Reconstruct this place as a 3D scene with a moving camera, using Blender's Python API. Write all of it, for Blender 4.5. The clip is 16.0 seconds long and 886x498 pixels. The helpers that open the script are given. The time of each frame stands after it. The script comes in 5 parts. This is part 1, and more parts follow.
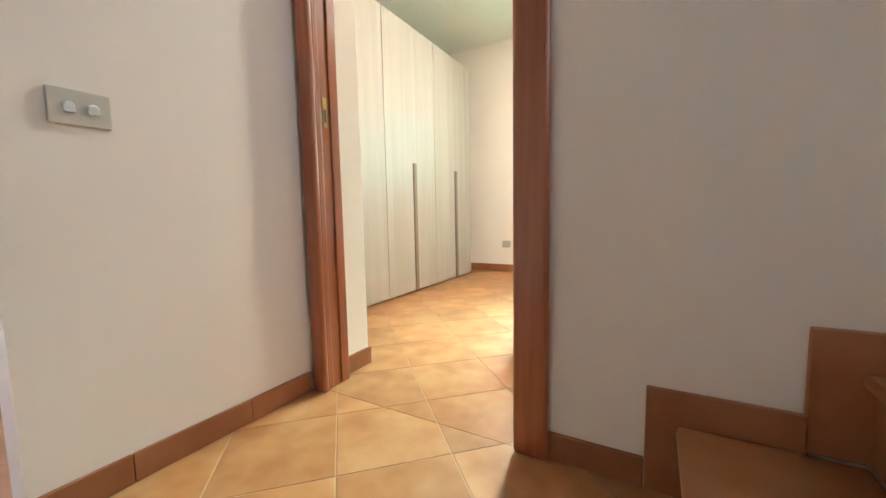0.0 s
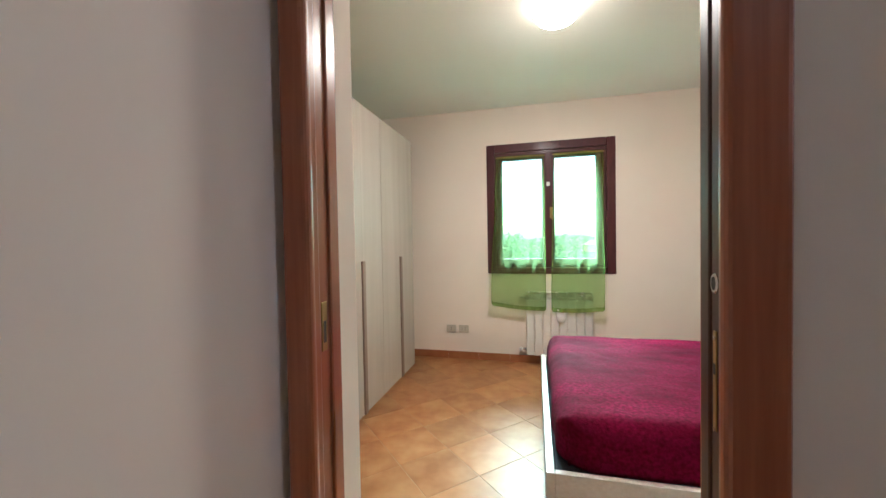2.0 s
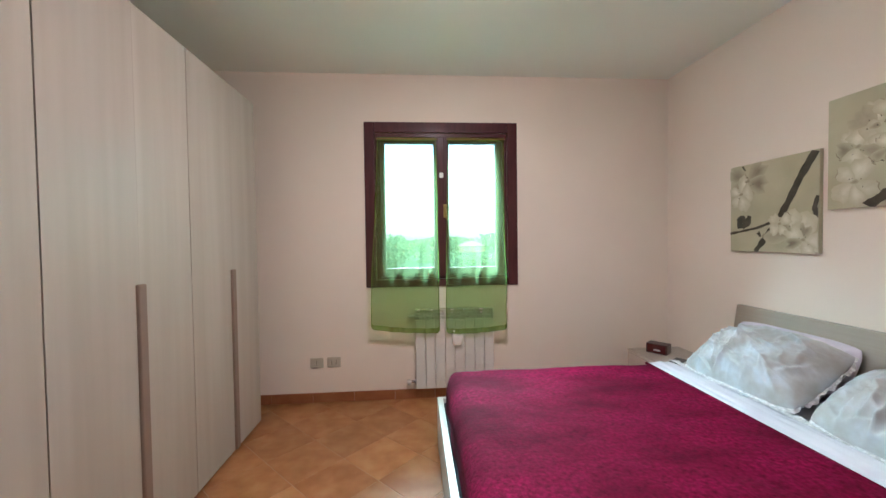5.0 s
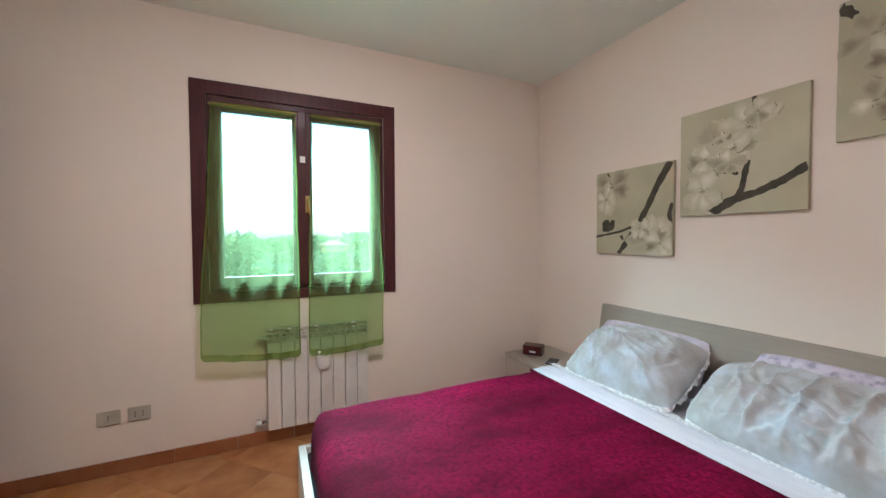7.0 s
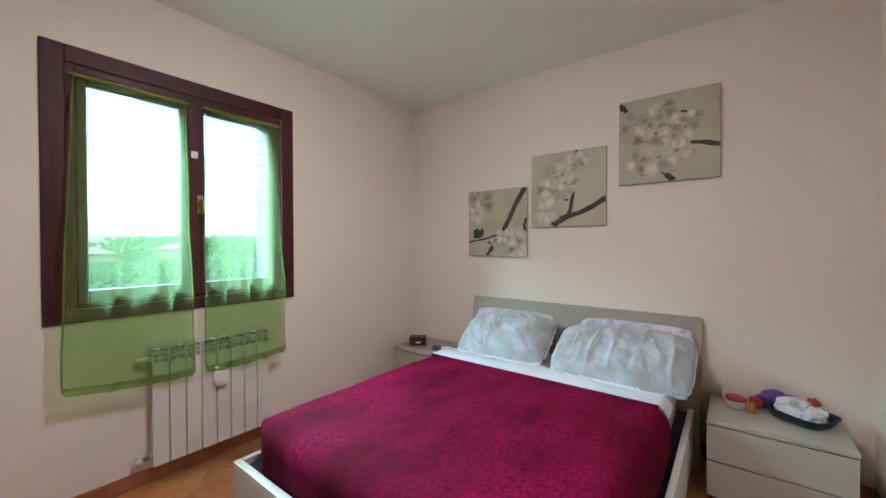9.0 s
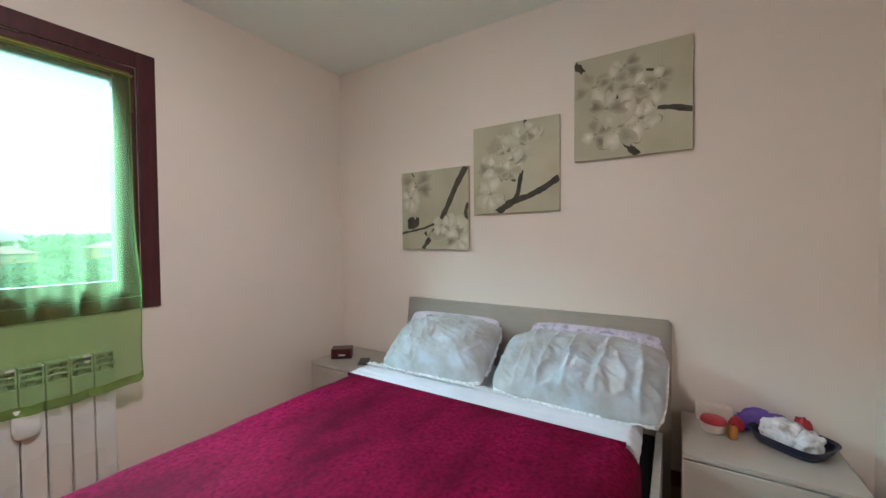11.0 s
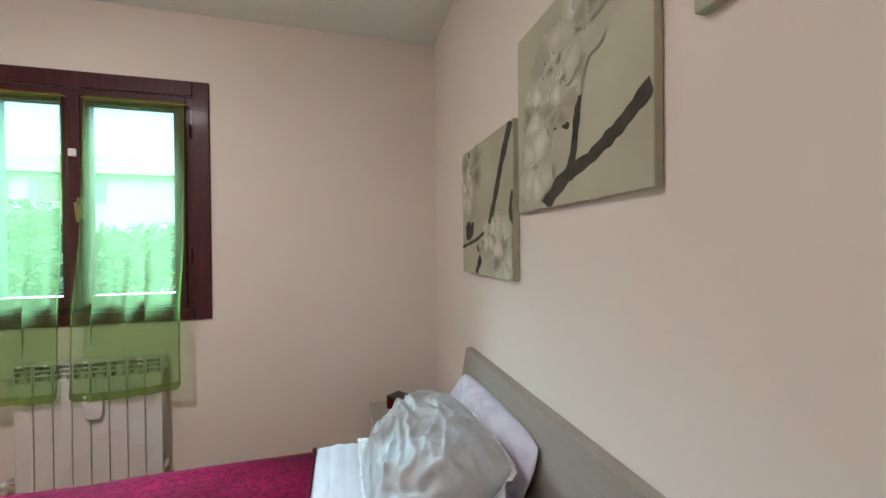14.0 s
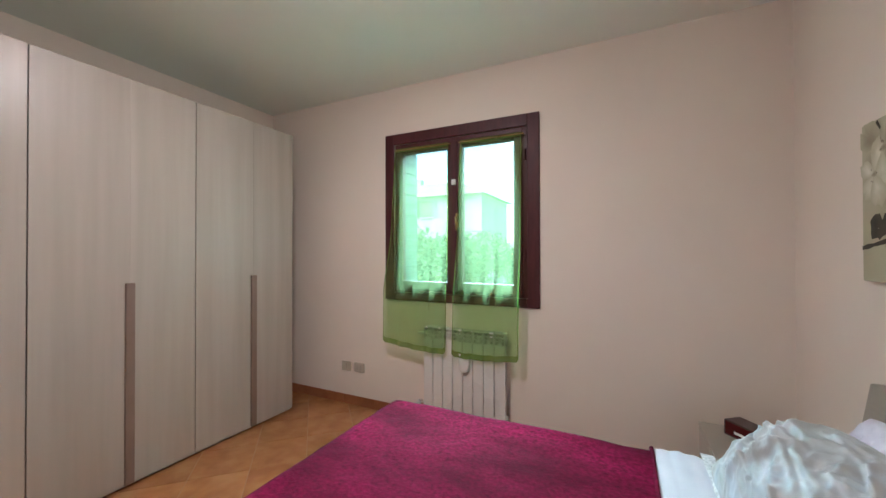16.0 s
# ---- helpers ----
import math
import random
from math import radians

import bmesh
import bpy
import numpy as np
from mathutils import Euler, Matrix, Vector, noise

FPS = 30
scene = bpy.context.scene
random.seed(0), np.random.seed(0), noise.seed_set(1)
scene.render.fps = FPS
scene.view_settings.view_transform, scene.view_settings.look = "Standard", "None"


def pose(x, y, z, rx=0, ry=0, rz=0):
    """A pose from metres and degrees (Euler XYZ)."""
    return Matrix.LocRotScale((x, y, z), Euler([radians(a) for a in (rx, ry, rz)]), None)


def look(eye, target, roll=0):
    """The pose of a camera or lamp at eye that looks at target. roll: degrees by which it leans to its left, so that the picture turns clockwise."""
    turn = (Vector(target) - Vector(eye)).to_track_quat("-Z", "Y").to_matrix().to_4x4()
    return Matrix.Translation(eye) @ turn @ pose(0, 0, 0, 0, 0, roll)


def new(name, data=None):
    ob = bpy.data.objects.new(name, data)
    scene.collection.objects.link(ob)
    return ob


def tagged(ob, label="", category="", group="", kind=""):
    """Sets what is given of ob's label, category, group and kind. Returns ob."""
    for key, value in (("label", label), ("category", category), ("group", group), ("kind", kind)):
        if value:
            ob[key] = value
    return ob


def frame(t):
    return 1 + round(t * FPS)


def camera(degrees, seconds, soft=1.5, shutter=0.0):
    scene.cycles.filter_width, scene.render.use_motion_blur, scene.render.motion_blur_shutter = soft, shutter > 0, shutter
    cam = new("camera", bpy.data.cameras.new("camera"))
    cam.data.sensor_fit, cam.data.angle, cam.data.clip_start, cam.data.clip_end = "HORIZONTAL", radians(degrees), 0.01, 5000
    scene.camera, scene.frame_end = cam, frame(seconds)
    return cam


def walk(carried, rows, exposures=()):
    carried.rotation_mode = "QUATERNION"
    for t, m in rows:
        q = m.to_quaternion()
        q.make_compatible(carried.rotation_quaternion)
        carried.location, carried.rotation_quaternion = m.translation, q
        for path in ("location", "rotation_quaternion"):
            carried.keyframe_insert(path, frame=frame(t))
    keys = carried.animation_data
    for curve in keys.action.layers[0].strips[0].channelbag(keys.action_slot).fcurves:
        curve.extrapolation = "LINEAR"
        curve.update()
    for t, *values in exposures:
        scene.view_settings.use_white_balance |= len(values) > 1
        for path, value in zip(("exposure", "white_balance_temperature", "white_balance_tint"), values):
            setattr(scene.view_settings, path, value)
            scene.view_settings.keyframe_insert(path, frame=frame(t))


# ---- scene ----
cam = camera(99.9, 16.0)
PATH = [
    (0, (0.107, 0.653, 0.69), (-0.883, 2.381, 0.505), -1.1),
    (0.5, (-0.097, 0.728, 0.855), (-0.972, 2.517, 0.678), -0.8),
    (1, (-0.27, 0.763, 1.03), (-1.057, 2.594, 0.862), -1.0),
    (1.5, (-0.418, 0.833, 1.181), (-1.095, 2.709, 1.024), -0.9),
    (2, (-0.529, 0.938, 1.284), (-1.015, 2.877, 1.238), -1.0),
    (2.5, (-0.597, 0.975, 1.299), (-0.898, 2.952, 1.257), -1.0),
    (3, (-0.647, 1.063, 1.296), (-0.77, 3.058, 1.247), -0.9),
    (5.5, (-0.59, 1.896, 1.311), (-0.348, 3.88, 1.262), -0.7),
    (6, (-0.551, 1.907, 1.298), (-0.132, 3.862, 1.25), -0.6),
    (6.5, (-0.553, 2.006, 1.305), (0.101, 3.895, 1.249), -0.4),
    (7, (-0.605, 2.238, 1.32), (0.235, 4.052, 1.26), -0.2),
    (7.5, (-0.707, 2.394, 1.325), (0.324, 4.107, 1.286), -0.2),
    (8, (-0.933, 2.455, 1.304), (0.296, 4.033, 1.282), -0.0),
    (8.5, (-1.151, 2.399, 1.322), (0.283, 3.794, 1.302), -0.1),
    (9, (-1.249, 2.349, 1.307), (0.332, 3.574, 1.281), -0.1),
    (9.2, (-1.262, 2.347, 1.303), (0.353, 3.527, 1.277), 0.0),
    (11.5, (-0.314, 2.492, 1.27), (1.383, 3.549, 1.221), -0.5),
    (12, (0.121, 2.489, 1.303), (1.801, 3.574, 1.263), -0.2),
    (12.5, (0.521, 2.411, 1.323), (2.161, 3.555, 1.276), -0.6),
    (13, (0.782, 2.45, 1.32), (2.252, 3.807, 1.273), -0.5),
    (13.5, (0.913, 2.483, 1.33), (1.937, 4.2, 1.303), -0.6),
    (14, (0.959, 2.474, 1.33), (1.473, 4.407, 1.314), -0.5),
    (14.5, (0.876, 2.433, 1.333), (0.989, 4.43, 1.33), -0.4),
    (15, (0.816, 2.387, 1.327), (0.503, 4.363, 1.331), -0.4),
    (15.5, (0.775, 2.352, 1.316), (0.155, 4.253, 1.329), -0.1),
    (16, (0.736, 2.314, 1.314), (-0.137, 4.114, 1.329), -0.1),
]
EXPOSURE = [(0, 5.55, 5450, 8), (1, 5.0, 5330, 8), (1.5, 4.7, 5300, 10), (2, 4.6, 5330, 16), (3, 4.48, 5300, 21), (5.5, 4.2, 5230, 25), (7.5, 4.12, 5230, 26), (9, 4.05, 5080, 22), (11.5, 4.03, 5080, 21),
            (12.3, 4.13, 5400, 18), (14, 4.05, 5160, 22), (16, 4.08, 5200, 25)]
walk(cam, [(t, look(eye, target, roll)) for t, eye, target, roll in PATH], EXPOSURE)

# ---- world, sun, large lights ----
world = bpy.data.worlds.new("sky")
scene.world = world
world.use_nodes = True
wn = world.node_tree
sky = wn.nodes.new("ShaderNodeTexSky")
sky.sky_type = "NISHITA"
sky.sun_disc = False
sky.sun_elevation = radians(48)
sky.sun_rotation = radians(200)
sky.dust_density = 3.0
background = wn.nodes["Background"]
background.inputs["Strength"].default_value = 0.08
wn.links.new(sky.outputs["Color"], background.inputs["Color"])

sun = new("sun", bpy.data.lights.new("sun", "SUN"))
sun.data.energy, sun.data.angle, sun.data.color = 0.3, radians(12), (1.0, 0.95, 0.88)
sun.matrix_world = look((-4, -9, 11), (0, 0, 0))


def area_lamp(name, place, target, width, height, power, color):
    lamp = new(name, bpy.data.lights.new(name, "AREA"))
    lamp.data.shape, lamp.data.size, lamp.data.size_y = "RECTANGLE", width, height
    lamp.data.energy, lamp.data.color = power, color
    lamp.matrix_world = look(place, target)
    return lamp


# daylight stand-ins added in invented, unseen openings of stairwell and side room
stair_light = area_lamp("stair_fill", (3.24, 1.5, 2.6), (-1, 1.2, 1.0), 0.2, 0.4, 0.11, (1.0, 0.93, 0.84))
stair_light.data.spread = radians(75)
area_lamp("side_room_fill", (-3.44, 0.3, 1.45), (0, 0.3, 1.2), 0.68, 1.06, 0.36, (0.82, 0.91, 1.0))

# area lamp added outdoors; stands in for high-sky light through the bedroom window
area_lamp("bedroom_sky_fill", (-2.6, 10.0, 5.5), (-0.4, 4.9, 1.55), 9.0, 3.0, 700, (0.74, 0.89, 1.0))

# ---- materials ----


def material(name, colors, scale=4.0, stretch=(1, 1, 1), rough=0.6, rough_var=0.1, bump=0.1, bump_scale=80.0, metal=0.0,
             sheen=0.0, coat=0.0, detail=4.0, vary=0.0, fac=(0.3, 0.7), bump_stretch=None, spec=0.5, grain=0.5):
    """A procedural surface: two colours mixed by large patches, fine grain in the relief, uneven gloss."""
    m = bpy.data.materials.new(name)
    m.use_nodes = True
    t = m.node_tree
    bsdf = t.nodes["Principled BSDF"]
    coord = t.nodes.new("ShaderNodeTexCoord")
    mapping = t.nodes.new("ShaderNodeMapping")
    mapping.inputs["Scale"].default_value = stretch
    t.links.new(coord.outputs["Object"], mapping.inputs["Vector"])
    big = t.nodes.new("ShaderNodeTexNoise")
    big.inputs["Scale"].default_value, big.inputs["Detail"].default_value, big.inputs["Roughness"].default_value = scale, detail, grain
    t.links.new(mapping.outputs["Vector"], big.inputs["Vector"])
    ramp = t.nodes.new("ShaderNodeValToRGB")
    ramp.color_ramp.elements[0].position, ramp.color_ramp.elements[1].position = fac
    ramp.color_ramp.elements[0].color = (*colors[0], 1)
    ramp.color_ramp.elements[1].color = (*colors[-1], 1)
    for i, c in enumerate(colors[1:-1]):
        e = ramp.color_ramp.elements.new(fac[0] + (fac[1] - fac[0]) * (i + 1) / (len(colors) - 1))
        e.color = (*c, 1)
    t.links.new(big.outputs["Fac"], ramp.inputs["Fac"])
    out = ramp.outputs["Color"]
    if vary:
        info = t.nodes.new("ShaderNodeObjectInfo")
        hue = t.nodes.new("ShaderNodeHueSaturation")
        spread = t.nodes.new("ShaderNodeMapRange")
        spread.inputs["To Min"].default_value, spread.inputs["To Max"].default_value = 1 - vary, 1 + vary
        t.links.new(info.outputs["Random"], spread.inputs["Value"])
        t.links.new(spread.outputs["Result"], hue.inputs["Value"])
        t.links.new(out, hue.inputs["Color"])
        out = hue.outputs["Color"]
        shift = t.nodes.new("ShaderNodeVectorMath")
        shift.operation = "MULTIPLY_ADD"
        shift.inputs[1].default_value = (1, 1, 1)
        t.links.new(mapping.outputs["Vector"], shift.inputs[0])
        times = t.nodes.new("ShaderNodeMath")
        times.operation = "MULTIPLY"
        times.inputs[1].default_value = 37.0
        t.links.new(info.outputs["Random"], times.inputs[0])
        t.links.new(times.outputs["Value"], shift.inputs[2])
        t.links.new(shift.outputs["Vector"], big.inputs["Vector"])
    t.links.new(out, bsdf.inputs["Base Color"])
    fine = t.nodes.new("ShaderNodeTexNoise")
    fine.inputs["Scale"].default_value, fine.inputs["Detail"].default_value = bump_scale, 3
    if bump_stretch:
        m2 = t.nodes.new("ShaderNodeMapping")
        m2.inputs["Scale"].default_value = bump_stretch
        t.links.new(coord.outputs["Object"], m2.inputs["Vector"])
        t.links.new(m2.outputs["Vector"], fine.inputs["Vector"])
    else:
        t.links.new(coord.outputs["Object"], fine.inputs["Vector"])
    if bump:
        b = t.nodes.new("ShaderNodeBump")
        b.inputs["Strength"].default_value, b.inputs["Distance"].default_value = bump, 0.004
        t.links.new(fine.outputs["Fac"], b.inputs["Height"])
        t.links.new(b.outputs["Normal"], bsdf.inputs["Normal"])
    gloss = t.nodes.new("ShaderNodeMapRange")
    gloss.inputs["To Min"].default_value, gloss.inputs["To Max"].default_value = max(rough - rough_var, 0.02), min(rough + rough_var, 1)
    t.links.new(big.outputs["Fac"], gloss.inputs["Value"])
    t.links.new(gloss.outputs["Result"], bsdf.inputs["Roughness"])
    bsdf.inputs["Metallic"].default_value = metal
    bsdf.inputs["Sheen Weight"].default_value = sheen
    bsdf.inputs["Sheen Roughness"].default_value = 0.4
    bsdf.inputs["Coat Weight"].default_value = coat
    bsdf.inputs["Coat Roughness"].default_value = 0.15
    bsdf.inputs["Specular IOR Level"].default_value = spec
    return m


PLASTER = material("plaster", [(0.80, 0.712, 0.622), (0.84, 0.752, 0.662)], 1.3, rough=0.9, bump=0.05, bump_scale=160)
# green light bounced up from the window is mixed into this white
CEILING = material("ceiling_bounce_tint", [(0.83, 0.86, 0.79), (0.87, 0.90, 0.83)], 1.0, rough=0.9, bump=0.08, bump_scale=160)
TILE = material("terracotta_tile", [(0.345, 0.135, 0.042), (0.42, 0.19, 0.068), (0.48, 0.25, 0.105)], 7.0, rough=0.40, rough_var=0.05, bump=0.03,
                bump_scale=22, vary=0.13, detail=2.5, fac=(0.32, 0.70), spec=0.3)
GROUT = material("grout", [(0.40, 0.24, 0.14), (0.50, 0.32, 0.20)], 9, rough=0.85, bump=0.2, bump_scale=200)
SKIRTING = material("skirting_tile", [(0.26, 0.09, 0.032), (0.36, 0.145, 0.058)], 6, rough=0.4, bump=0.06, bump_scale=30, vary=0.08)
STEP_TILE = material("stair_tile", [(0.28, 0.10, 0.028), (0.40, 0.17, 0.058)], 5, rough=0.38, bump=0.08, bump_scale=30)
DOOR_WOOD = material("varnished_door_wood", [(0.28, 0.080, 0.028), (0.38, 0.118, 0.046)], 3, (22, 22, 0.9), rough=0.32, bump=0.04, bump_scale=5,
                     bump_stretch=(60, 60, 1.5), coat=0.5)
# door wood darkened to carry the shade inside the door's pocket
SHADED_WOOD = material("shaded_door_wood", [(0.050, 0.018, 0.012), (0.085, 0.030, 0.018)], 3, (22, 22, 0.9), rough=0.45, bump=0.03, bump_scale=5, bump_stretch=(60, 60, 1.5))
WINDOW_WOOD = material("mahogany_stain", [(0.05, 0.010, 0.013), (0.08, 0.018, 0.02)], 3, (14, 14, 2), rough=0.5, bump=0.05, bump_scale=6,
                       bump_stretch=(50, 50, 3), coat=0.05, spec=0.3)
PALE_WOOD = material("whitewashed_wood", [(0.435, 0.383, 0.325), (0.47, 0.417, 0.36), (0.505, 0.453, 0.398)], 1.0, (14, 14, 0.7), rough=0.36, rough_var=0.03, bump=0.02,
                     bump_scale=4, bump_stretch=(90, 90, 1.5), vary=0.03, fac=(0.30, 0.70), detail=3, grain=0.45)
BED_WOOD = material("whitewashed_bed_wood", [(0.59, 0.56, 0.52), (0.66, 0.64, 0.60)], 3.0, (22, 1.0, 30), rough=0.42, bump=0.015, bump_scale=4,
                    bump_stretch=(60, 2, 90), detail=7)
TAUPE = material("taupe_laminate", [(0.335, 0.29, 0.235), (0.365, 0.318, 0.26)], 3.0, (30, 0.8, 30), rough=0.45, bump=0.03, bump_scale=5,
                 bump_stretch=(60, 2, 90))
STAND = material("beige_laminate", [(0.42, 0.375, 0.32), (0.445, 0.40, 0.34)], 3.0, (30, 0.8, 30), rough=0.45, bump=0.03, bump_scale=5,
                 bump_stretch=(60, 2, 90))
HANDLE = material("taupe_grip", [(0.22, 0.155, 0.12), (0.26, 0.185, 0.145)], 8, rough=0.5, bump=0.02)
BLACK = material("black_plastic", [(0.012, 0.012, 0.014), (0.02, 0.02, 0.024)], 12, rough=0.4, bump=0.05, bump_scale=200)
GAP_BLACK = material("black_bed_gap", [(0.008, 0.008, 0.014), (0.016, 0.015, 0.022)], 20, rough=0.95, bump=0.3, bump_scale=300)
FLEECE = material("burgundy_fleece", [(0.047, 0.0002, 0.0070), (0.066, 0.0004, 0.0102), (0.090, 0.0008, 0.0150)], 55.0, rough=0.9, bump=0.5, bump_scale=90,
                  sheen=0.0, detail=5, fac=(0.24, 0.76), spec=0.08, grain=0.62)
SHEET = material("white_cotton", [(0.60, 0.60, 0.66), (0.68, 0.68, 0.73)], 6, rough=0.85, bump=0.15, bump_scale=60, sheen=0.1)
LACE = material("white_lace", [(0.62, 0.62, 0.63), (0.84, 0.84, 0.85)], 70, rough=0.9, bump=0.8, bump_scale=140, detail=2, fac=(0.4, 0.6))
SATIN = material("printed_satin", [(0.37, 0.36, 0.345), (0.43, 0.445, 0.455), (0.50, 0.555, 0.61)], 9, (1, 1, 1), rough=0.42, bump=0.05, bump_scale=18, sheen=0.15,
                 detail=4, fac=(0.34, 0.66))
LAVENDER = material("lavender_cotton", [(0.55, 0.50, 0.60), (0.70, 0.65, 0.73)], 14, rough=0.8, bump=0.2, bump_scale=30, sheen=0.1)
LAVENDER_PRINT = material("lavender_print", [(0.36, 0.33, 0.45), (0.54, 0.49, 0.60), (0.62, 0.57, 0.67)], 34, rough=0.8, bump=0.2, bump_scale=30,
                          fac=(0.34, 0.56), detail=3)
RADIATOR = material("white_enamel", [(0.72, 0.70, 0.66), (0.76, 0.74, 0.70)], 3, rough=0.3, bump=0.02)
CHROME = material("chrome", [(0.6, 0.6, 0.6), (0.68, 0.68, 0.68)], 20, rough=0.2, metal=1.0, bump=0.02)
BRASS = material("brass", [(0.38, 0.25, 0.09), (0.48, 0.33, 0.13)], 25, rough=0.38, metal=1.0, bump=0.03)
PLATE = material("beige_switch_plate", [(0.50, 0.45, 0.36), (0.55, 0.50, 0.41)], 20, rough=0.45, bump=0.02)
PLATE_DARK = material("socket_recess", [(0.05, 0.045, 0.04), (0.07, 0.06, 0.05)], 20, rough=0.6, bump=0.02)
WHITE_PLASTIC = material("white_plastic", [(0.70, 0.69, 0.66), (0.76, 0.75, 0.72)], 10, rough=0.4, bump=0.02)
CANVAS = material("canvas_print_ground", [(0.42, 0.395, 0.26), (0.49, 0.465, 0.32), (0.55, 0.525, 0.37)], 3.0, rough=0.75, bump=0.15, bump_scale=500)
PETAL = material("printed_petal", [(0.52, 0.50, 0.37), (0.80, 0.77, 0.66)], 12, rough=0.75, bump=0.12, bump_scale=500, vary=0.06)
PETAL_DIM = material("printed_shaded_petal", [(0.21, 0.175, 0.12), (0.44, 0.39, 0.28)], 9, rough=0.75, bump=0.12, bump_scale=500, vary=0.06)
BRANCH = material("printed_branch", [(0.035, 0.032, 0.022), (0.085, 0.075, 0.052)], 18, rough=0.75, bump=0.12, bump_scale=500)
RED = material("red_plastic", [(0.38, 0.02, 0.03), (0.48, 0.03, 0.045)], 18, rough=0.4, bump=0.03)
PURPLE = material("purple_fabric", [(0.12, 0.07, 0.34), (0.18, 0.11, 0.44)], 20, rough=0.8, bump=0.3, bump_scale=150)
CREAM = material("cream_plastic", [(0.70, 0.60, 0.50), (0.76, 0.66, 0.56)], 18, rough=0.4, bump=0.03)
AMBER = material("amber_bottle", [(0.42, 0.16, 0.02), (0.55, 0.24, 0.04)], 18, rough=0.12, bump=0.0, coat=0.5)
WRAP = material("white_wrapping", [(0.40, 0.36, 0.33), (0.78, 0.78, 0.80)], 22, rough=0.35, bump=0.5, bump_scale=40, fac=(0.36, 0.52))
NAVY = material("navy_tray", [(0.008, 0.009, 0.03), (0.014, 0.015, 0.045)], 18, rough=0.4, bump=0.03)
GRASS = material("meadow", [(0.022, 0.048, 0.034), (0.035, 0.068, 0.05), (0.05, 0.082, 0.06)], 0.06, rough=0.95, bump=0.6, bump_scale=2, detail=8, spec=0.0)
LEAF = material("leaves", [(0.022, 0.05, 0.024), (0.05, 0.09, 0.045)], 1.2, rough=0.7, bump=0.0, vary=0.15, spec=0.1)
BARK = material("bark", [(0.08, 0.055, 0.04), (0.14, 0.10, 0.07)], 3, (3, 3, 1), rough=0.95, bump=0.8, bump_scale=12)
ROOF = material("clay_roof", [(0.15, 0.115, 0.10), (0.21, 0.16, 0.135)], 1.5, (1, 6, 1), rough=0.9, bump=0.6, bump_scale=5, spec=0.1)
HOUSE_WALL = material("house_render", [(0.19, 0.19, 0.18), (0.24, 0.235, 0.22)], 0.6, rough=0.9, bump=0.2, bump_scale=10)
OCHRE_WALL = material("ochre_house_render", [(0.13, 0.10, 0.06), (0.17, 0.13, 0.08)], 0.6, rough=0.9, bump=0.2, bump_scale=10, spec=0.1)
SHUTTER = material("green_shutter", [(0.06, 0.10, 0.08), (0.09, 0.14, 0.11)], 5, rough=0.6, bump=0.1)
MARBLE = material("sill_marble", [(0.26, 0.25, 0.23), (0.34, 0.33, 0.31)], 5, rough=0.6, bump=0.03, detail=8)


def soften(m):
    """Blends a printed shape's ink into the bare canvas tone towards its rim, as a blurred print does."""
    t = m.node_tree
    bsdf = t.nodes["Principled BSDF"]
    ink = bsdf.inputs["Base Color"].links[0].from_socket
    rim, fade, mix = (t.nodes.new(k) for k in ("ShaderNodeAttribute", "ShaderNodeMapRange", "ShaderNodeMix"))
    rim.attribute_name = "rim"
    mix.data_type = "RGBA"
    fade.inputs["From Min"].default_value, fade.inputs["From Max"].default_value = 0.25, 1.0
    fade.inputs["To Min"].default_value, fade.inputs["To Max"].default_value = 0.0, 0.93
    t.links.new(rim.outputs["Fac"], fade.inputs["Value"])
    t.links.new(fade.outputs["Result"], mix.inputs[0])
    t.links.new(ink, mix.inputs[6])
    mix.inputs[7].default_value = (0.50, 0.47, 0.325, 1)
    t.links.new(mix.outputs[2], bsdf.inputs["Base Color"])


def paint_nap_sheen(m, light):
    """Paints nap sheen into pile colour: broad lighter brushed patches, broken into small flecks."""
    t = m.node_tree
    bsdf = t.nodes["Principled BSDF"]
    under = bsdf.inputs["Base Color"].links[0].from_socket
    coord = t.nodes.new("ShaderNodeTexCoord")
    masks = []
    for scale, detail, low, high, stretch in ((1.9, 7, 0.34, 0.74, (1.0, 2.2, 1.0)), (62.0, 4, 0.25, 0.68, (1.0, 1.0, 1.0))):
        grain, cut = t.nodes.new("ShaderNodeTexNoise"), t.nodes.new("ShaderNodeMapRange")
        grain.inputs["Scale"].default_value, grain.inputs["Detail"].default_value = scale, detail
        cut.inputs["From Min"].default_value, cut.inputs["From Max"].default_value = low, high
        nap = t.nodes.new("ShaderNodeMapping")
        nap.inputs["Scale"].default_value = stretch
        t.links.new(coord.outputs["Object"], nap.inputs["Vector"])
        t.links.new(nap.outputs["Vector"], grain.inputs["Vector"])
        t.links.new(grain.outputs["Fac"], cut.inputs["Value"])
        masks.append(cut.outputs["Result"])
    both, mix = t.nodes.new("ShaderNodeMath"), t.nodes.new("ShaderNodeMix")
    both.operation = "MULTIPLY"
    t.links.new(masks[0], both.inputs[0])
    t.links.new(masks[1], both.inputs[1])
    mix.data_type = "RGBA"
    t.links.new(both.outputs["Value"], mix.inputs[0])
    t.links.new(under, mix.inputs[6])
    mix.inputs[7].default_value = (*light, 1)
    t.links.new(mix.outputs[2], bsdf.inputs["Base Color"])


paint_nap_sheen(FLEECE, (0.27, 0.0035, 0.052))
soften(PETAL)
soften(PETAL_DIM)


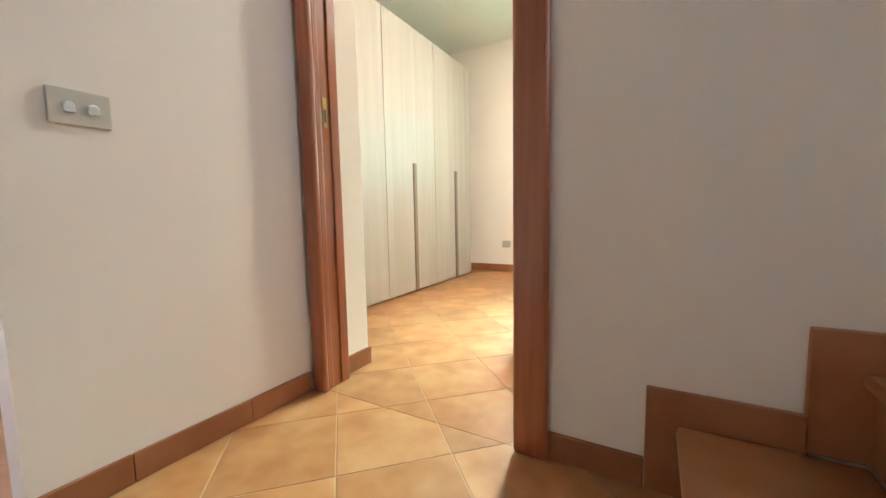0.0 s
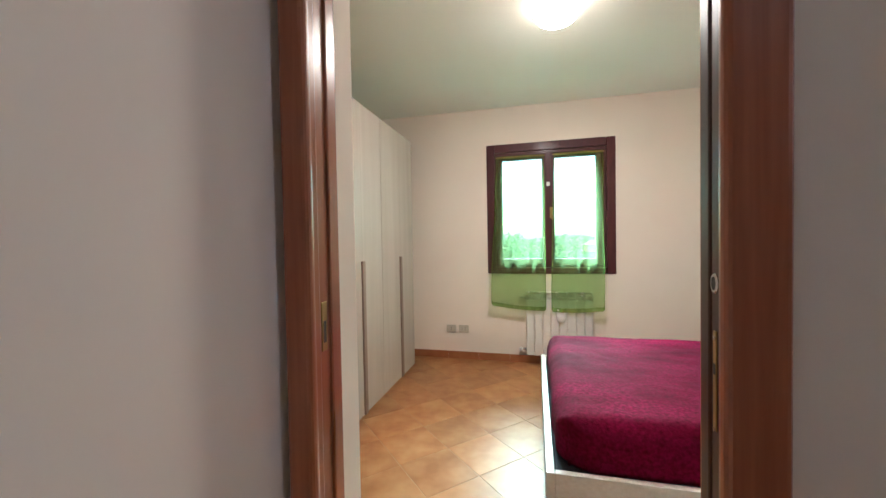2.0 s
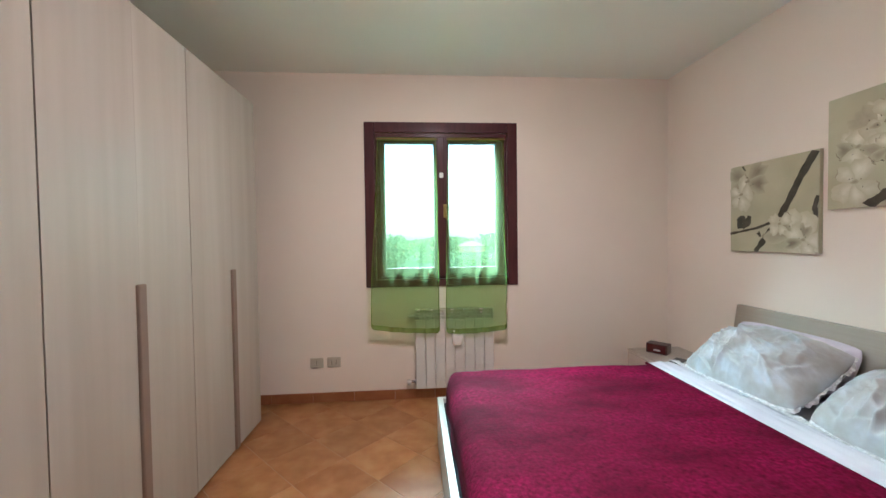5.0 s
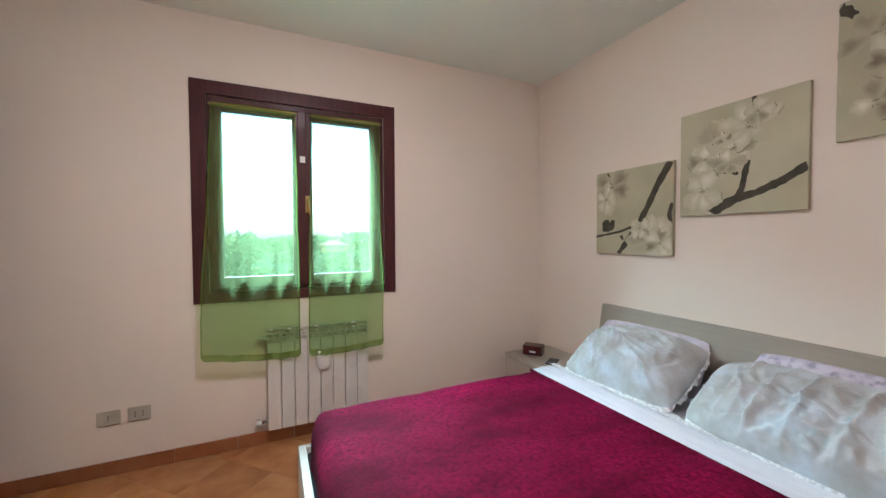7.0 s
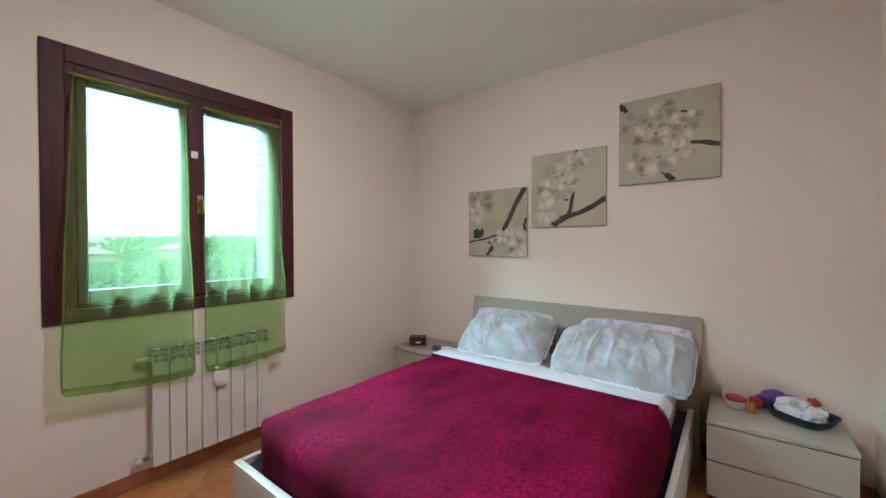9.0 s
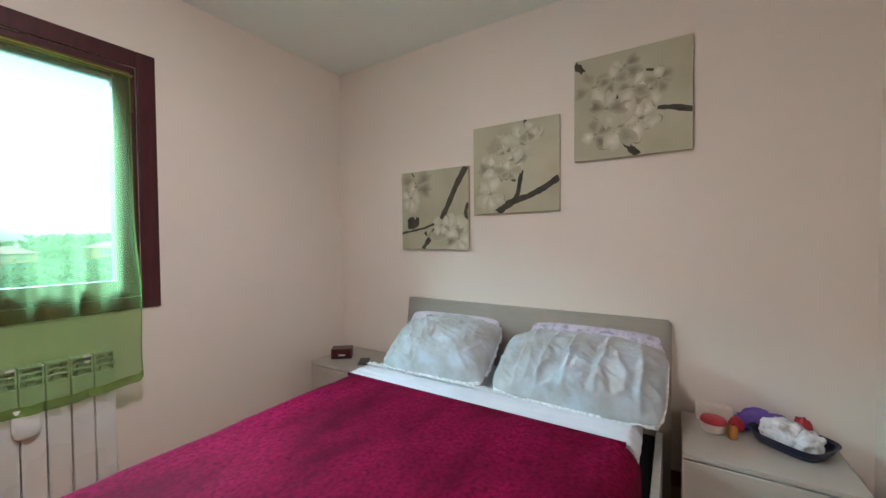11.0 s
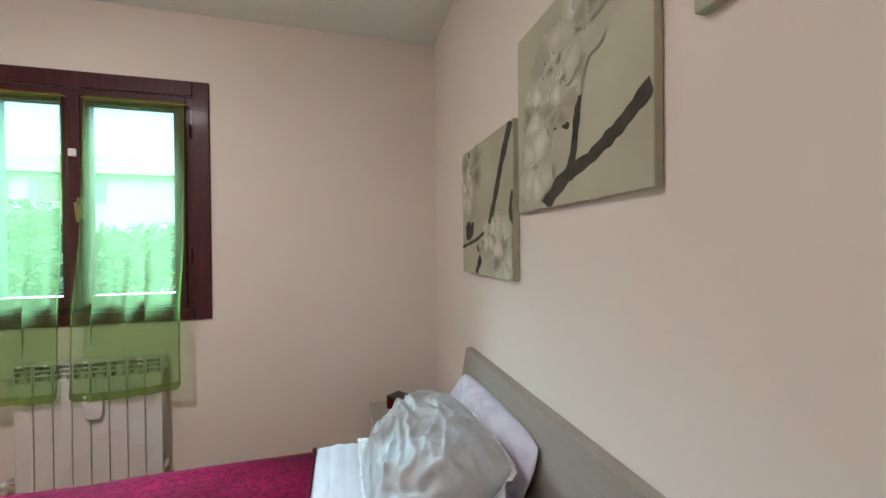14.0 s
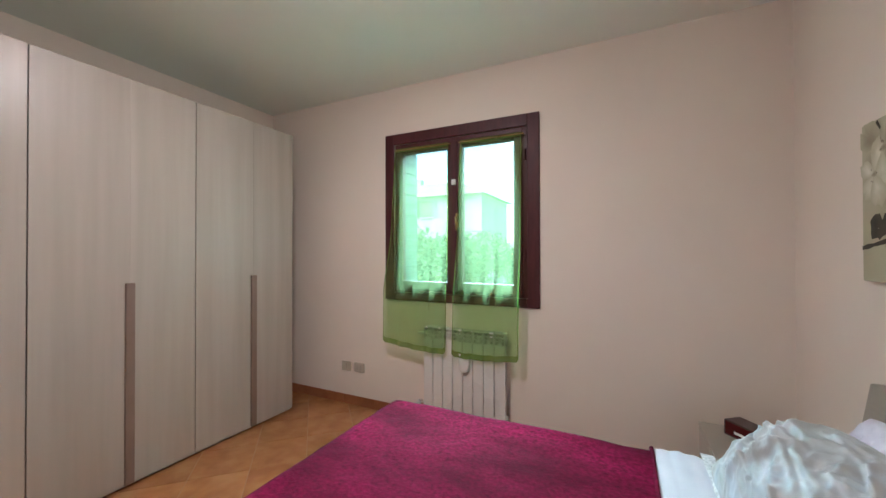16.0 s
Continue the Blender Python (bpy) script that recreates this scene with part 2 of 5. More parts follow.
def glass_material():
    m = bpy.data.materials.new("window_glass")
    m.use_nodes = True
    t = m.node_tree
    t.nodes.remove(t.nodes["Principled BSDF"])
    clear = t.nodes.new("ShaderNodeBsdfTransparent")
    clear.inputs["Color"].default_value = (0.93, 0.96, 0.94, 1)
    gloss = t.nodes.new("ShaderNodeBsdfGlossy")
    gloss.inputs["Roughness"].default_value = 0.02
    mix, fres = t.nodes.new("ShaderNodeMixShader"), t.nodes.new("ShaderNodeFresnel")
    fres.inputs["IOR"].default_value = 1.45
    t.links.new(fres.outputs["Fac"], mix.inputs["Fac"])
    t.links.new(clear.outputs["BSDF"], mix.inputs[1])
    t.links.new(gloss.outputs["BSDF"], mix.inputs[2])
    t.links.new(mix.outputs["Shader"], t.nodes["Material Output"].inputs["Surface"])
    return m


def curtain_material(name, see, tint, cloth, glow):
    """A sheer: part of the light passes straight through the weave, the rest is scattered by green thread."""
    m = bpy.data.materials.new(name)
    m.use_nodes = True
    t = m.node_tree
    t.nodes.remove(t.nodes["Principled BSDF"])
    clear, soft, back = (t.nodes.new(k) for k in ("ShaderNodeBsdfTransparent", "ShaderNodeBsdfTranslucent", "ShaderNodeBsdfDiffuse"))
    clear.inputs["Color"].default_value = (*tint, 1)
    coord = t.nodes.new("ShaderNodeTexCoord")
    weave = t.nodes.new("ShaderNodeTexNoise")
    weave.inputs["Scale"].default_value = 14
    mapping = t.nodes.new("ShaderNodeMapping")
    mapping.inputs["Scale"].default_value = (4, 1, 0.3)
    t.links.new(coord.outputs["Object"], mapping.inputs["Vector"])
    t.links.new(mapping.outputs["Vector"], weave.inputs["Vector"])
    ramp = t.nodes.new("ShaderNodeValToRGB")
    ramp.color_ramp.elements[0].color = (*[c * 0.85 for c in cloth], 1)
    ramp.color_ramp.elements[1].color = (*[min(c * 1.1, 1) for c in cloth], 1)
    t.links.new(weave.outputs["Fac"], ramp.inputs["Fac"])
    soft.inputs["Color"].default_value = (*glow, 1)
    t.links.new(ramp.outputs["Color"], back.inputs["Color"])
    thread, mix = t.nodes.new("ShaderNodeMixShader"), t.nodes.new("ShaderNodeMixShader")
    thread.inputs["Fac"].default_value = 0.5
    t.links.new(soft.outputs["BSDF"], thread.inputs[1])
    t.links.new(back.outputs["BSDF"], thread.inputs[2])
    see_range = t.nodes.new("ShaderNodeMapRange")
    see_range.inputs["To Min"].default_value, see_range.inputs["To Max"].default_value = see - 0.03, see + 0.03
    t.links.new(weave.outputs["Fac"], see_range.inputs["Value"])
    t.links.new(see_range.outputs["Result"], mix.inputs["Fac"])
    t.links.new(thread.outputs["Shader"], mix.inputs[1])
    t.links.new(clear.outputs["BSDF"], mix.inputs[2])
    t.links.new(mix.outputs["Shader"], t.nodes["Material Output"].inputs["Surface"])
    return m


def glow_material(name, color, strength):
    m = bpy.data.materials.new(name)
    m.use_nodes = True
    bsdf = m.node_tree.nodes["Principled BSDF"]
    bsdf.inputs["Base Color"].default_value = (0.8, 0.78, 0.74, 1)
    bsdf.inputs["Emission Color"].default_value = (*color, 1)
    bsdf.inputs["Emission Strength"].default_value = strength
    return m


GLASS = glass_material()
CURTAIN = curtain_material("green_sheer", 0.66, (0.77, 0.94, 0.68), (0.36, 0.41, 0.15), (0.23, 0.42, 0.14))
HEM = curtain_material("green_sheer_hem", 0.46, (0.64, 0.80, 0.42), (0.34, 0.37, 0.12), (0.27, 0.46, 0.11))
LAMP_GLASS = glow_material("lit_opal_glass", (1.0, 0.86, 0.64), 14.5)
LAMP_EDGE = glow_material("opal_glass_edge", (1.0, 0.80, 0.56), 0.8)

# ---- building helpers ----


def finish(name, bm, mat, smooth=False):
    mesh = bpy.data.meshes.new(name)
    bm.to_mesh(mesh)
    bm.free()
    mesh.materials.append(mat)
    if smooth:
        for p in mesh.polygons:
            p.use_smooth = True
    return new(name, mesh)


def part(name, bm, mat, parent, label="", smooth=False):
    ob = finish(name, bm, mat, smooth)
    ob.parent = parent
    ob.matrix_parent_inverse = parent.matrix_world.inverted() if parent.type != "EMPTY" else parent.matrix_basis.inverted()
    return tagged(ob, label)


def thing(name, place, label, category, group="", kind=""):
    ob = new(name)
    ob.empty_display_size = 0.1
    ob.matrix_basis = pose(*place)
    return tagged(ob, label, category, group, kind)


def block(bm, x0, x1, y0, y1, z0, z1, bevel=0.0, segments=2):
    made = bmesh.ops.create_cube(bm, size=1.0)
    verts = made["verts"]
    for v in verts:
        v.co = Vector(((x0 + x1) / 2 + v.co.x * (x1 - x0), (y0 + y1) / 2 + v.co.y * (y1 - y0), (z0 + z1) / 2 + v.co.z * (z1 - z0)))
    if bevel:
        edges = list({e for v in verts for e in v.link_edges})
        bmesh.ops.bevel(bm, geom=edges, offset=bevel, segments=segments, affect="EDGES", profile=0.5)
    return bm


def box(x0, x1, y0, y1, z0, z1, bevel=0.0, segments=2):
    return block(bmesh.new(), x0, x1, y0, y1, z0, z1, bevel, segments)


def rod(bm, a, b, r0, r1=None, n=12):
    a, b = Vector(a), Vector(b)
    m = Matrix.Translation((a + b) / 2) @ (b - a).to_track_quat("Z", "Y").to_matrix().to_4x4()
    bmesh.ops.create_cone(bm, cap_ends=True, segments=n, radius1=r0, radius2=r0 if r1 is None else r1, depth=(b - a).length, matrix=m)
    return bm


def lathe(profile, n=32, place=(0, 0, 0), caps=True):
    bm = bmesh.new()
    rings = []
    for r, z in profile:
        rings.append([bm.verts.new((place[0] + r * math.cos(2 * math.pi * i / n), place[1] + r * math.sin(2 * math.pi * i / n), place[2] + z)) for i in range(n)])
    for a, b in zip(rings, rings[1:]):
        for i in range(n):
            bm.faces.new((a[i], a[(i + 1) % n], b[(i + 1) % n], b[i]))
    for ring in (rings[0], rings[-1]):
        if caps and profile[0 if ring is rings[0] else -1][0] > 1e-4:
            bm.faces.new(ring)
    bmesh.ops.remove_doubles(bm, verts=bm.verts, dist=1e-5)
    bmesh.ops.recalc_face_normals(bm, faces=bm.faces)
    return bm


def sheet(bm, nu, nv, f):
    """A grid of nu by nv cells through f(u, v), u and v from 0 to 1."""
    grid = [[bm.verts.new(f(i / nu, j / nv)) for j in range(nv + 1)] for i in range(nu + 1)]
    for i in range(nu):
        for j in range(nv):
            bm.faces.new((grid[i][j], grid[i + 1][j], grid[i + 1][j + 1], grid[i][j + 1]))
    return bm


def structure(name, bm, mat, label):
    return tagged(finish(name, bm, mat), label, name.split("_")[0], kind="structure")


def wall_with_hole(axis, a0, a1, t0, t1, z0, z1, h0, h1, hz0, hz1):
    """A wall along x or y from a0 to a1, t0 to t1 thick, with one opening through it."""
    bm = bmesh.new()
    for b0, b1, c0, c1 in ((a0, h0, z0, z1), (h1, a1, z0, z1), (h0, h1, z0, hz0), (h0, h1, hz1, z1)):
        if b1 - b0 > 1e-4 and c1 - c0 > 1e-4:
            block(bm, *((b0, b1, t0, t1) if axis == "x" else (t0, t1, b0, b1)), c0, c1)
    return bm

# ---- the large structure ----
CEIL = 2.652
NORTH, EAST, WEST, SOUTH = 4.875, 1.545, -2.36, 1.66
LANDING = 0.84

structure("wall_north", wall_with_hole("x", -2.56, 1.75, NORTH, NORTH + 0.33, -0.3, 2.95, -0.945, 0.145, 0.985, 2.185), PLASTER,
          "cream plastered bedroom wall with the window opening")
structure("wall_east", box(EAST, EAST + 0.2, 1.77, NORTH, -0.3, 2.95), PLASTER, "cream plastered wall behind the bed's headboard")
structure("wall_west", box(WEST - 0.2, WEST, 1.95, NORTH, -0.3, 2.95), PLASTER, "cream plastered wall behind the wardrobe")
bm = bmesh.new()
block(bm, -2.56, -1.052, SOUTH, 1.95, -0.3, 2.95)
block(bm, -1.052, -0.195, SOUTH, 1.77, 2.14, 2.95)
block(bm, -0.195, 0.66, SOUTH, 1.688, -0.3, 2.14)
block(bm, -0.195, 0.66, 1.742, 1.77, -0.3, 2.14)
block(bm, -0.195, 0.66, SOUTH, 1.77, 2.14, 2.95)
block(bm, 0.66, 3.3, SOUTH, 1.77, -0.3, 4.4)
structure("wall_south", bm, PLASTER, "cream plastered wall between landing and bedroom")
structure("ceiling", box(-2.56, 1.75, 1.77, NORTH + 0.2, CEIL, CEIL + 0.18), CEILING, "white painted bedroom ceiling")
structure("ceiling_landing", box(-3.4, 0.5, -0.35, SOUTH, CEIL, CEIL + 0.18), CEILING, "white painted ceiling over the landing")
structure("roof_slab", box(-2.9, 2.1, 1.3, NORTH + 0.45, 2.95, 3.15), ROOF, "clay roof over the bedroom")

# landing and stairwell
structure("wall_landing_west", box(-1.19, -1.075, 0.856, SOUTH, -0.3, CEIL), PLASTER, "cream plastered landing wall with the light switch")
structure("wall_stair_south", box(-3.5, 3.3, -0.35, -0.25, -2.0, 4.4), PLASTER, "cream plastered stairwell wall")
# unseen wall; its opening is invented for the added stair lamp
structure("wall_stair_east", wall_with_hole("y", -0.35, 1.77, 3.2, 3.3, -2.0, 4.4, 1.18, 1.62, 2.4, 2.8), PLASTER, "unseen cream plastered stairwell wall with an invented window opening")
# window opening is invented; its size sets how bright the landing gets
structure("wall_side_room", wall_with_hole("y", -0.25, SOUTH, -3.5, -3.4, -0.3, 2.95, -0.05, 0.65, 0.9, 2.0), PLASTER, "added cream plastered wall of the room beyond the landing")
# unseen wall added to keep sky light out of side room and landing
structure("wall_side_north", box(-3.5, -2.561, SOUTH, SOUTH + 0.1, -0.3, 2.95), PLASTER, "added cream plastered wall of the room beyond the landing")
structure("wall_stair_core", box(-0.26, 3.2, 0.82, 0.86, -2.0, 0.0), PLASTER, "plastered side between the two stair flights")
structure("wall_stair_upper", box(0.4, 0.5, -0.25, SOUTH, CEIL + 0.18, 4.4), PLASTER, "plastered upstand over the landing")
structure("ceiling_stair", box(0.4, 3.3, -0.35, 1.77, 4.4, 4.55), CEILING, "white ceiling above the stairs")
structure("floor_lower", box(-0.4, 3.3, -0.35, 0.84, -1.9, -1.6), STEP_TILE, "tiled floor at the foot of the stairs")
structure("wall_stair_lower", box(-0.4, -0.3, -0.35, 0.84, -1.6, -0.2), PLASTER, "plaster below the landing's edge")

floor = structure("floor", box(-2.56, 1.75, SOUTH + 0.001, NORTH, -0.2, -0.0015), GROUT, "terracotta tiled floor laid on the diagonal")
bm = bmesh.new()
block(bm, -3.5, -0.30, -0.35, LANDING, -0.2, -0.0015)
block(bm, -3.5, 3.2, LANDING, SOUTH, -0.2, -0.0015)
landing = structure("floor_landing", bm, GROUT, "terracotta tiled landing floor laid on the diagonal")

# flight going up from the landing along the bedroom wall
stairs_up = thing("stairs_up", (0.168, 1.26, 0), "terracotta stairs rising from the landing along the wall", "stairs", kind="structure")
for i in range(8):
    x, z = 0.168 + 0.297 * i, 0.186 * (i + 1)
    part("riser", box(x + 0.018, x + 0.33, 0.86, SOUTH - 0.012, max(0.0, z - 0.186), z - 0.03), STEP_TILE, stairs_up)
    part("tread", box(x - 0.006, x + 0.315 if i < 7 else 3.2, 0.86, SOUTH - 0.012, z - 0.03, z, 0.012, 3), STEP_TILE, stairs_up)
stairs_down = thing("stairs_down", (-0.3, 0.3, -0.2), "terracotta stairs going down from the landing", "stairs", kind="structure")
for i in range(8):
    x, z = -0.30 + 0.25 * i, -0.175 * (i + 1)
    part("riser", box(x, x + 0.25, -0.25, 0.82, z - 0.19, z - 0.03), STEP_TILE, stairs_down)
    part("tread", box(x - 0.001, x + 0.275, -0.25, 0.82, z - 0.03, z, 0.01, 2), STEP_TILE, stairs_down)
stair_skirting = thing("stair_skirting", (0.2, SOUTH - 0.006, 0.1), "stepped brown tile skirting beside the stairs", "skirting", kind="structure")
for i in range(8):
    x, z = 0.098 + 0.285 * i + 0.012 * max(i - 1, 0), 0.186 * (i + 1)
    part("skirting_tile", box(x, x + 0.295, SOUTH - 0.012, SOUTH - 0.0005, z - 0.186 if i else 0.0, z + 0.08, 0.003, 1), SKIRTING, stair_skirting)


# ---- the doorway ----
doorway = thing("door_1", (-0.6, 1.7, 0), "brown varnished wooden door surround of the bedroom", "door frame", kind="structure")
for side, x0, x1 in (("left", -1.061, -0.995), ("right", -0.235, -0.137)):
    part("casing", box(x0, x1, 1.63, SOUTH - 0.001, 0, 2.185, 0.012, 3), DOOR_WOOD, doorway)
part("casing", box(-1.061, -0.137, 1.632, SOUTH - 0.001, 2.105, 2.19, 0.012, 3), DOOR_WOOD, doorway)
# closing side: two liners with the slot that takes the leaf
part("jamb_liner", box(-1.051, -1.006, SOUTH, 1.690, 0, 2.105, 0.006, 2), DOOR_WOOD, doorway)
part("jamb_liner", box(-1.051, -1.008, 1.735, 1.782, 0, 2.105, 0.006, 2), DOOR_WOOD, doorway)
slot = part("jamb_slot", box(-1.051, -1.014, 1.690, 1.735, 0, 2.105), DOOR_WOOD, doorway)
part("strike_plate", box(-1.0145, -1.012, 1.702, 1.724, 1.03, 1.145, 0.001, 1), BRASS, slot, "brass strike plate")
part("keyhole", box(-1.0122, -1.0112, 1.708, 1.718, 1.05, 1.10), PLATE_DARK, slot, "dark slot in the strike plate")
# pocket side
part("jamb_liner", box(-0.214, -0.194, SOUTH, 1.687, 0, 2.105, 0.005, 2), DOOR_WOOD, doorway)
part("jamb_liner", box(-0.212, -0.194, 1.744, 1.782, 0, 2.105, 0.004, 2), SHADED_WOOD, doorway, "inner liner darkened for the pocket's shade")
part("head_liner", box(-1.006, -0.24, SOUTH, 1.77, 2.105, 2.139), DOOR_WOOD, doorway)
part("casing", box(-0.212, -0.125, 1.771, 1.79, 0, 2.185, 0.008, 2), DOOR_WOOD, doorway)

leaf = thing("sliding_door", (0.2, 1.715, 0.0), "brown wooden pocket door slid open into the wall", "door")
# leaf takes the darkened wood: the pocket's shade is in its colour
edge = part("leaf", box(-0.212, 0.62, 1.6965, 1.7335, 0.004, 2.10, 0.003, 2), SHADED_WOOD, leaf)
bm = lathe([(0.012, 0), (0.017, 0.0), (0.018, 0.002), (0.016, 0.004), (0.012, 0.004), (0.012, 0)], 24, caps=False)
bmesh.ops.transform(bm, matrix=pose(-0.2125, 1.715, 1.197, 0, -90, 0) @ Matrix.Diagonal((1.05, 0.75, 1, 1)), verts=bm.verts)
part("pull_ring", bm, CHROME, edge, "chrome ring of the finger pull")
bm = lathe([(0.0, 0), (0.0125, 0.0), (0.0125, 0.0025), (0.0, 0.0025)], 24)
bmesh.ops.transform(bm, matrix=pose(-0.2125, 1.715, 1.197, 0, -90, 0) @ Matrix.Diagonal((1.05, 0.75, 1, 1)), verts=bm.verts)
part("pull_recess", bm, BLACK, edge, "dark recess of the finger pull")
lock = part("lock_plate", box(-0.2148, -0.2121, 1.709, 1.721, 0.925, 1.11, 0.001, 1), BRASS, edge, "brass lock face plate")
for z in (0.928, 1.097):
    part("screw", rod(bmesh.new(), (-0.2145, 1.715, z), (-0.2162, 1.715, z), 0.004), CHROME, leaf)
part("lock_slot", box(-0.2155, -0.2147, 1.711, 1.719, 1.03, 1.05), PLATE_DARK, leaf)

# ---- baseboards: one row of skirting tiles each ----


def baseboard(name, axis, a0, a1, face, out, label, start=0.0, height=0.08):
    """Skirting tiles along x or y from a0 to a1 on a wall whose face is at the given coordinate; out: +1 or -1, the way into the room."""
    root = thing(name, ((a0 + a1) / 2, face, 0) if axis == "x" else (face, (a0 + a1) / 2, 0), label, "baseboard", kind="structure")
    a = a0 - start
    while a < a1 - 0.004:
        b0, b1 = max(a, a0) + 0.0006, min(a + 0.33, a1) - 0.0006
        if b1 - b0 > 0.01:
            lo, hi = sorted((face + out * 0.0008, face + out * 0.0105))
            part("skirting_tile", box(*((b0, b1, lo, hi) if axis == "x" else (lo, hi, b0, b1)), 0.0, height, 0.003, 2), SKIRTING, root)
        a += 0.33
    return root


SK = "brown terracotta skirting tiles along the wall's foot"
baseboard("baseboard_north", "x", WEST, EAST, NORTH, -1, SK, 0.1)
baseboard("baseboard_east", "y", 1.782, NORTH - 0.012, EAST, -1, SK, 0.2)
baseboard("baseboard_west", "y", 1.95, NORTH - 0.012, WEST, 1, SK)
baseboard("baseboard_south", "x", -0.12, EAST - 0.012, 1.77, 1, SK, 0.05)
baseboard("baseboard_south_stub", "x", WEST + 0.012, -1.052, 1.95, 1, SK)
baseboard("baseboard_reveal", "y", 1.784, 1.961, -1.052, 1, SK)
baseboard("baseboard_landing", "y", 0.845, 1.629, -1.075, 1, SK, 0.13)
baseboard("baseboard_door", "x", -0.142, 0.097, SOUTH, -1, SK)
baseboard("baseboard_side", "x", -3.4, -1.19, SOUTH, -1, SK)

# ---- the window ----
window = thing("window_1", (-0.4, 4.87, 0.93), "dark mahogany double casement window, closed", "window", kind="structure")
WX0, WX1, WZ0, WZ1 = -1.027, 0.226, 0.927, 2.267
y0, y1 = NORTH - 0.013, NORTH + 0.001
for x0, x1, z0, z1 in ((WX0, WX0 + 0.083, WZ0, WZ1), (WX1 - 0.083, WX1, WZ0, WZ1), (WX0 + 0.084, WX1 - 0.084, WZ1 - 0.083, WZ1), (WX0 + 0.084, WX1 - 0.084, WZ0, WZ0 + 0.062)):
    part("casing", box(x0, x1, y0, y1, z0, z1, 0.004, 2), WINDOW_WOOD, window)
IX0, IX1, IZ0, IZ1 = WX0 + 0.084, WX1 - 0.084, WZ0 + 0.063, WZ1 - 0.084
for x0, x1, z0, z1 in ((IX0, IX0 + 0.038, IZ0, IZ1), (IX1 - 0.038, IX1, IZ0, IZ1), (IX0 + 0.038, IX1 - 0.038, IZ1 - 0.035, IZ1), (IX0 + 0.038, IX1 - 0.038, IZ0, IZ0 + 0.02)):
    part("window_frame", box(x0, x1, NORTH + 0.004, NORTH + 0.075, z0, z1, 0.004, 2), WINDOW_WOOD, window)
for sx0, sx1, gx0, gx1 in ((-0.905, -0.409, -0.865, -0.468), (-0.407, 0.104, -0.345, 0.045)):
    za, zb, ga, gb = 1.012, 2.147, 1.080, 2.10
    sash = part("sash", box(sx0, gx0, NORTH - 0.004, NORTH + 0.05, za, zb, 0.006, 2), WINDOW_WOOD, window)
    part("stile", box(gx1, sx1, NORTH - 0.004, NORTH + 0.05, za, zb, 0.006, 2), WINDOW_WOOD, sash)
    part("rail", box(gx0, gx1, NORTH - 0.003, NORTH + 0.049, gb, zb, 0.004, 2), WINDOW_WOOD, sash)
    part("rail", box(gx0, gx1, NORTH - 0.003, NORTH + 0.049, za, ga, 0.004, 2), WINDOW_WOOD, sash)
    pane = part("pane", box(gx0 - 0.004, gx1 + 0.004, NORTH + 0.022, NORTH + 0.028, ga - 0.004, gb + 0.004), GLASS, sash)
    pane.visible_shadow = False
part("cover_strip", box(-0.436, -0.380, NORTH - 0.016, NORTH - 0.004, 1.012, 2.147, 0.005, 2), WINDOW_WOOD, window)
for x in (WX0 + 0.102, WX1 - 0.102):
    for z in (1.25, 1.95):
        part("hinge", rod(bmesh.new(), (x, NORTH - 0.006, z), (x, NORTH - 0.006, z + 0.075), 0.0075), WINDOW_WOOD, window)
handle = part("window_handle", box(-0.392, -0.362, NORTH - 0.022, NORTH - 0.016, 1.49, 1.60, 0.002, 2), BRASS, window, "brass window handle")
bm = bmesh.new()
rod(bm, (-0.377, NORTH - 0.02, 1.565), (-0.377, NORTH - 0.055, 1.565), 0.007)
rod(bm, (-0.377, NORTH - 0.055, 1.572), (-0.368, NORTH - 0.058, 1.47), 0.008, 0.006)
part("lever", bm, BRASS, handle, smooth=True)
part("latch", box(-0.422, -0.390, NORTH - 0.032, NORTH - 0.016, 1.815, 1.855, 0.004, 2), WHITE_PLASTIC, window, "small white safety latch")
part("window_sill", box(-0.944, 0.144, NORTH + 0.076, NORTH + 0.36, 0.988, 1.052, 0.006, 2), MARBLE, window, "pale marble outer sill")

for x0, x1 in ((-0.944, -0.918), (0.118, 0.144)):
    fold_leaf = part("shutter", box(x0, x1, NORTH + 0.085, NORTH + 0.325, 1.056, 2.182, 0.004, 2), SHUTTER, window, "green wooden shutter folded back")
    inner = x1 if x0 < -0.5 else x0
    for k in range(12):
        z = 1.10 + 0.088 * k
        part("slat", box(inner - 0.006, inner + 0.006, NORTH + 0.115, NORTH + 0.295, z, z + 0.055, 0.003, 1), SHUTTER, fold_leaf)

# sheer curtains, one on each sash


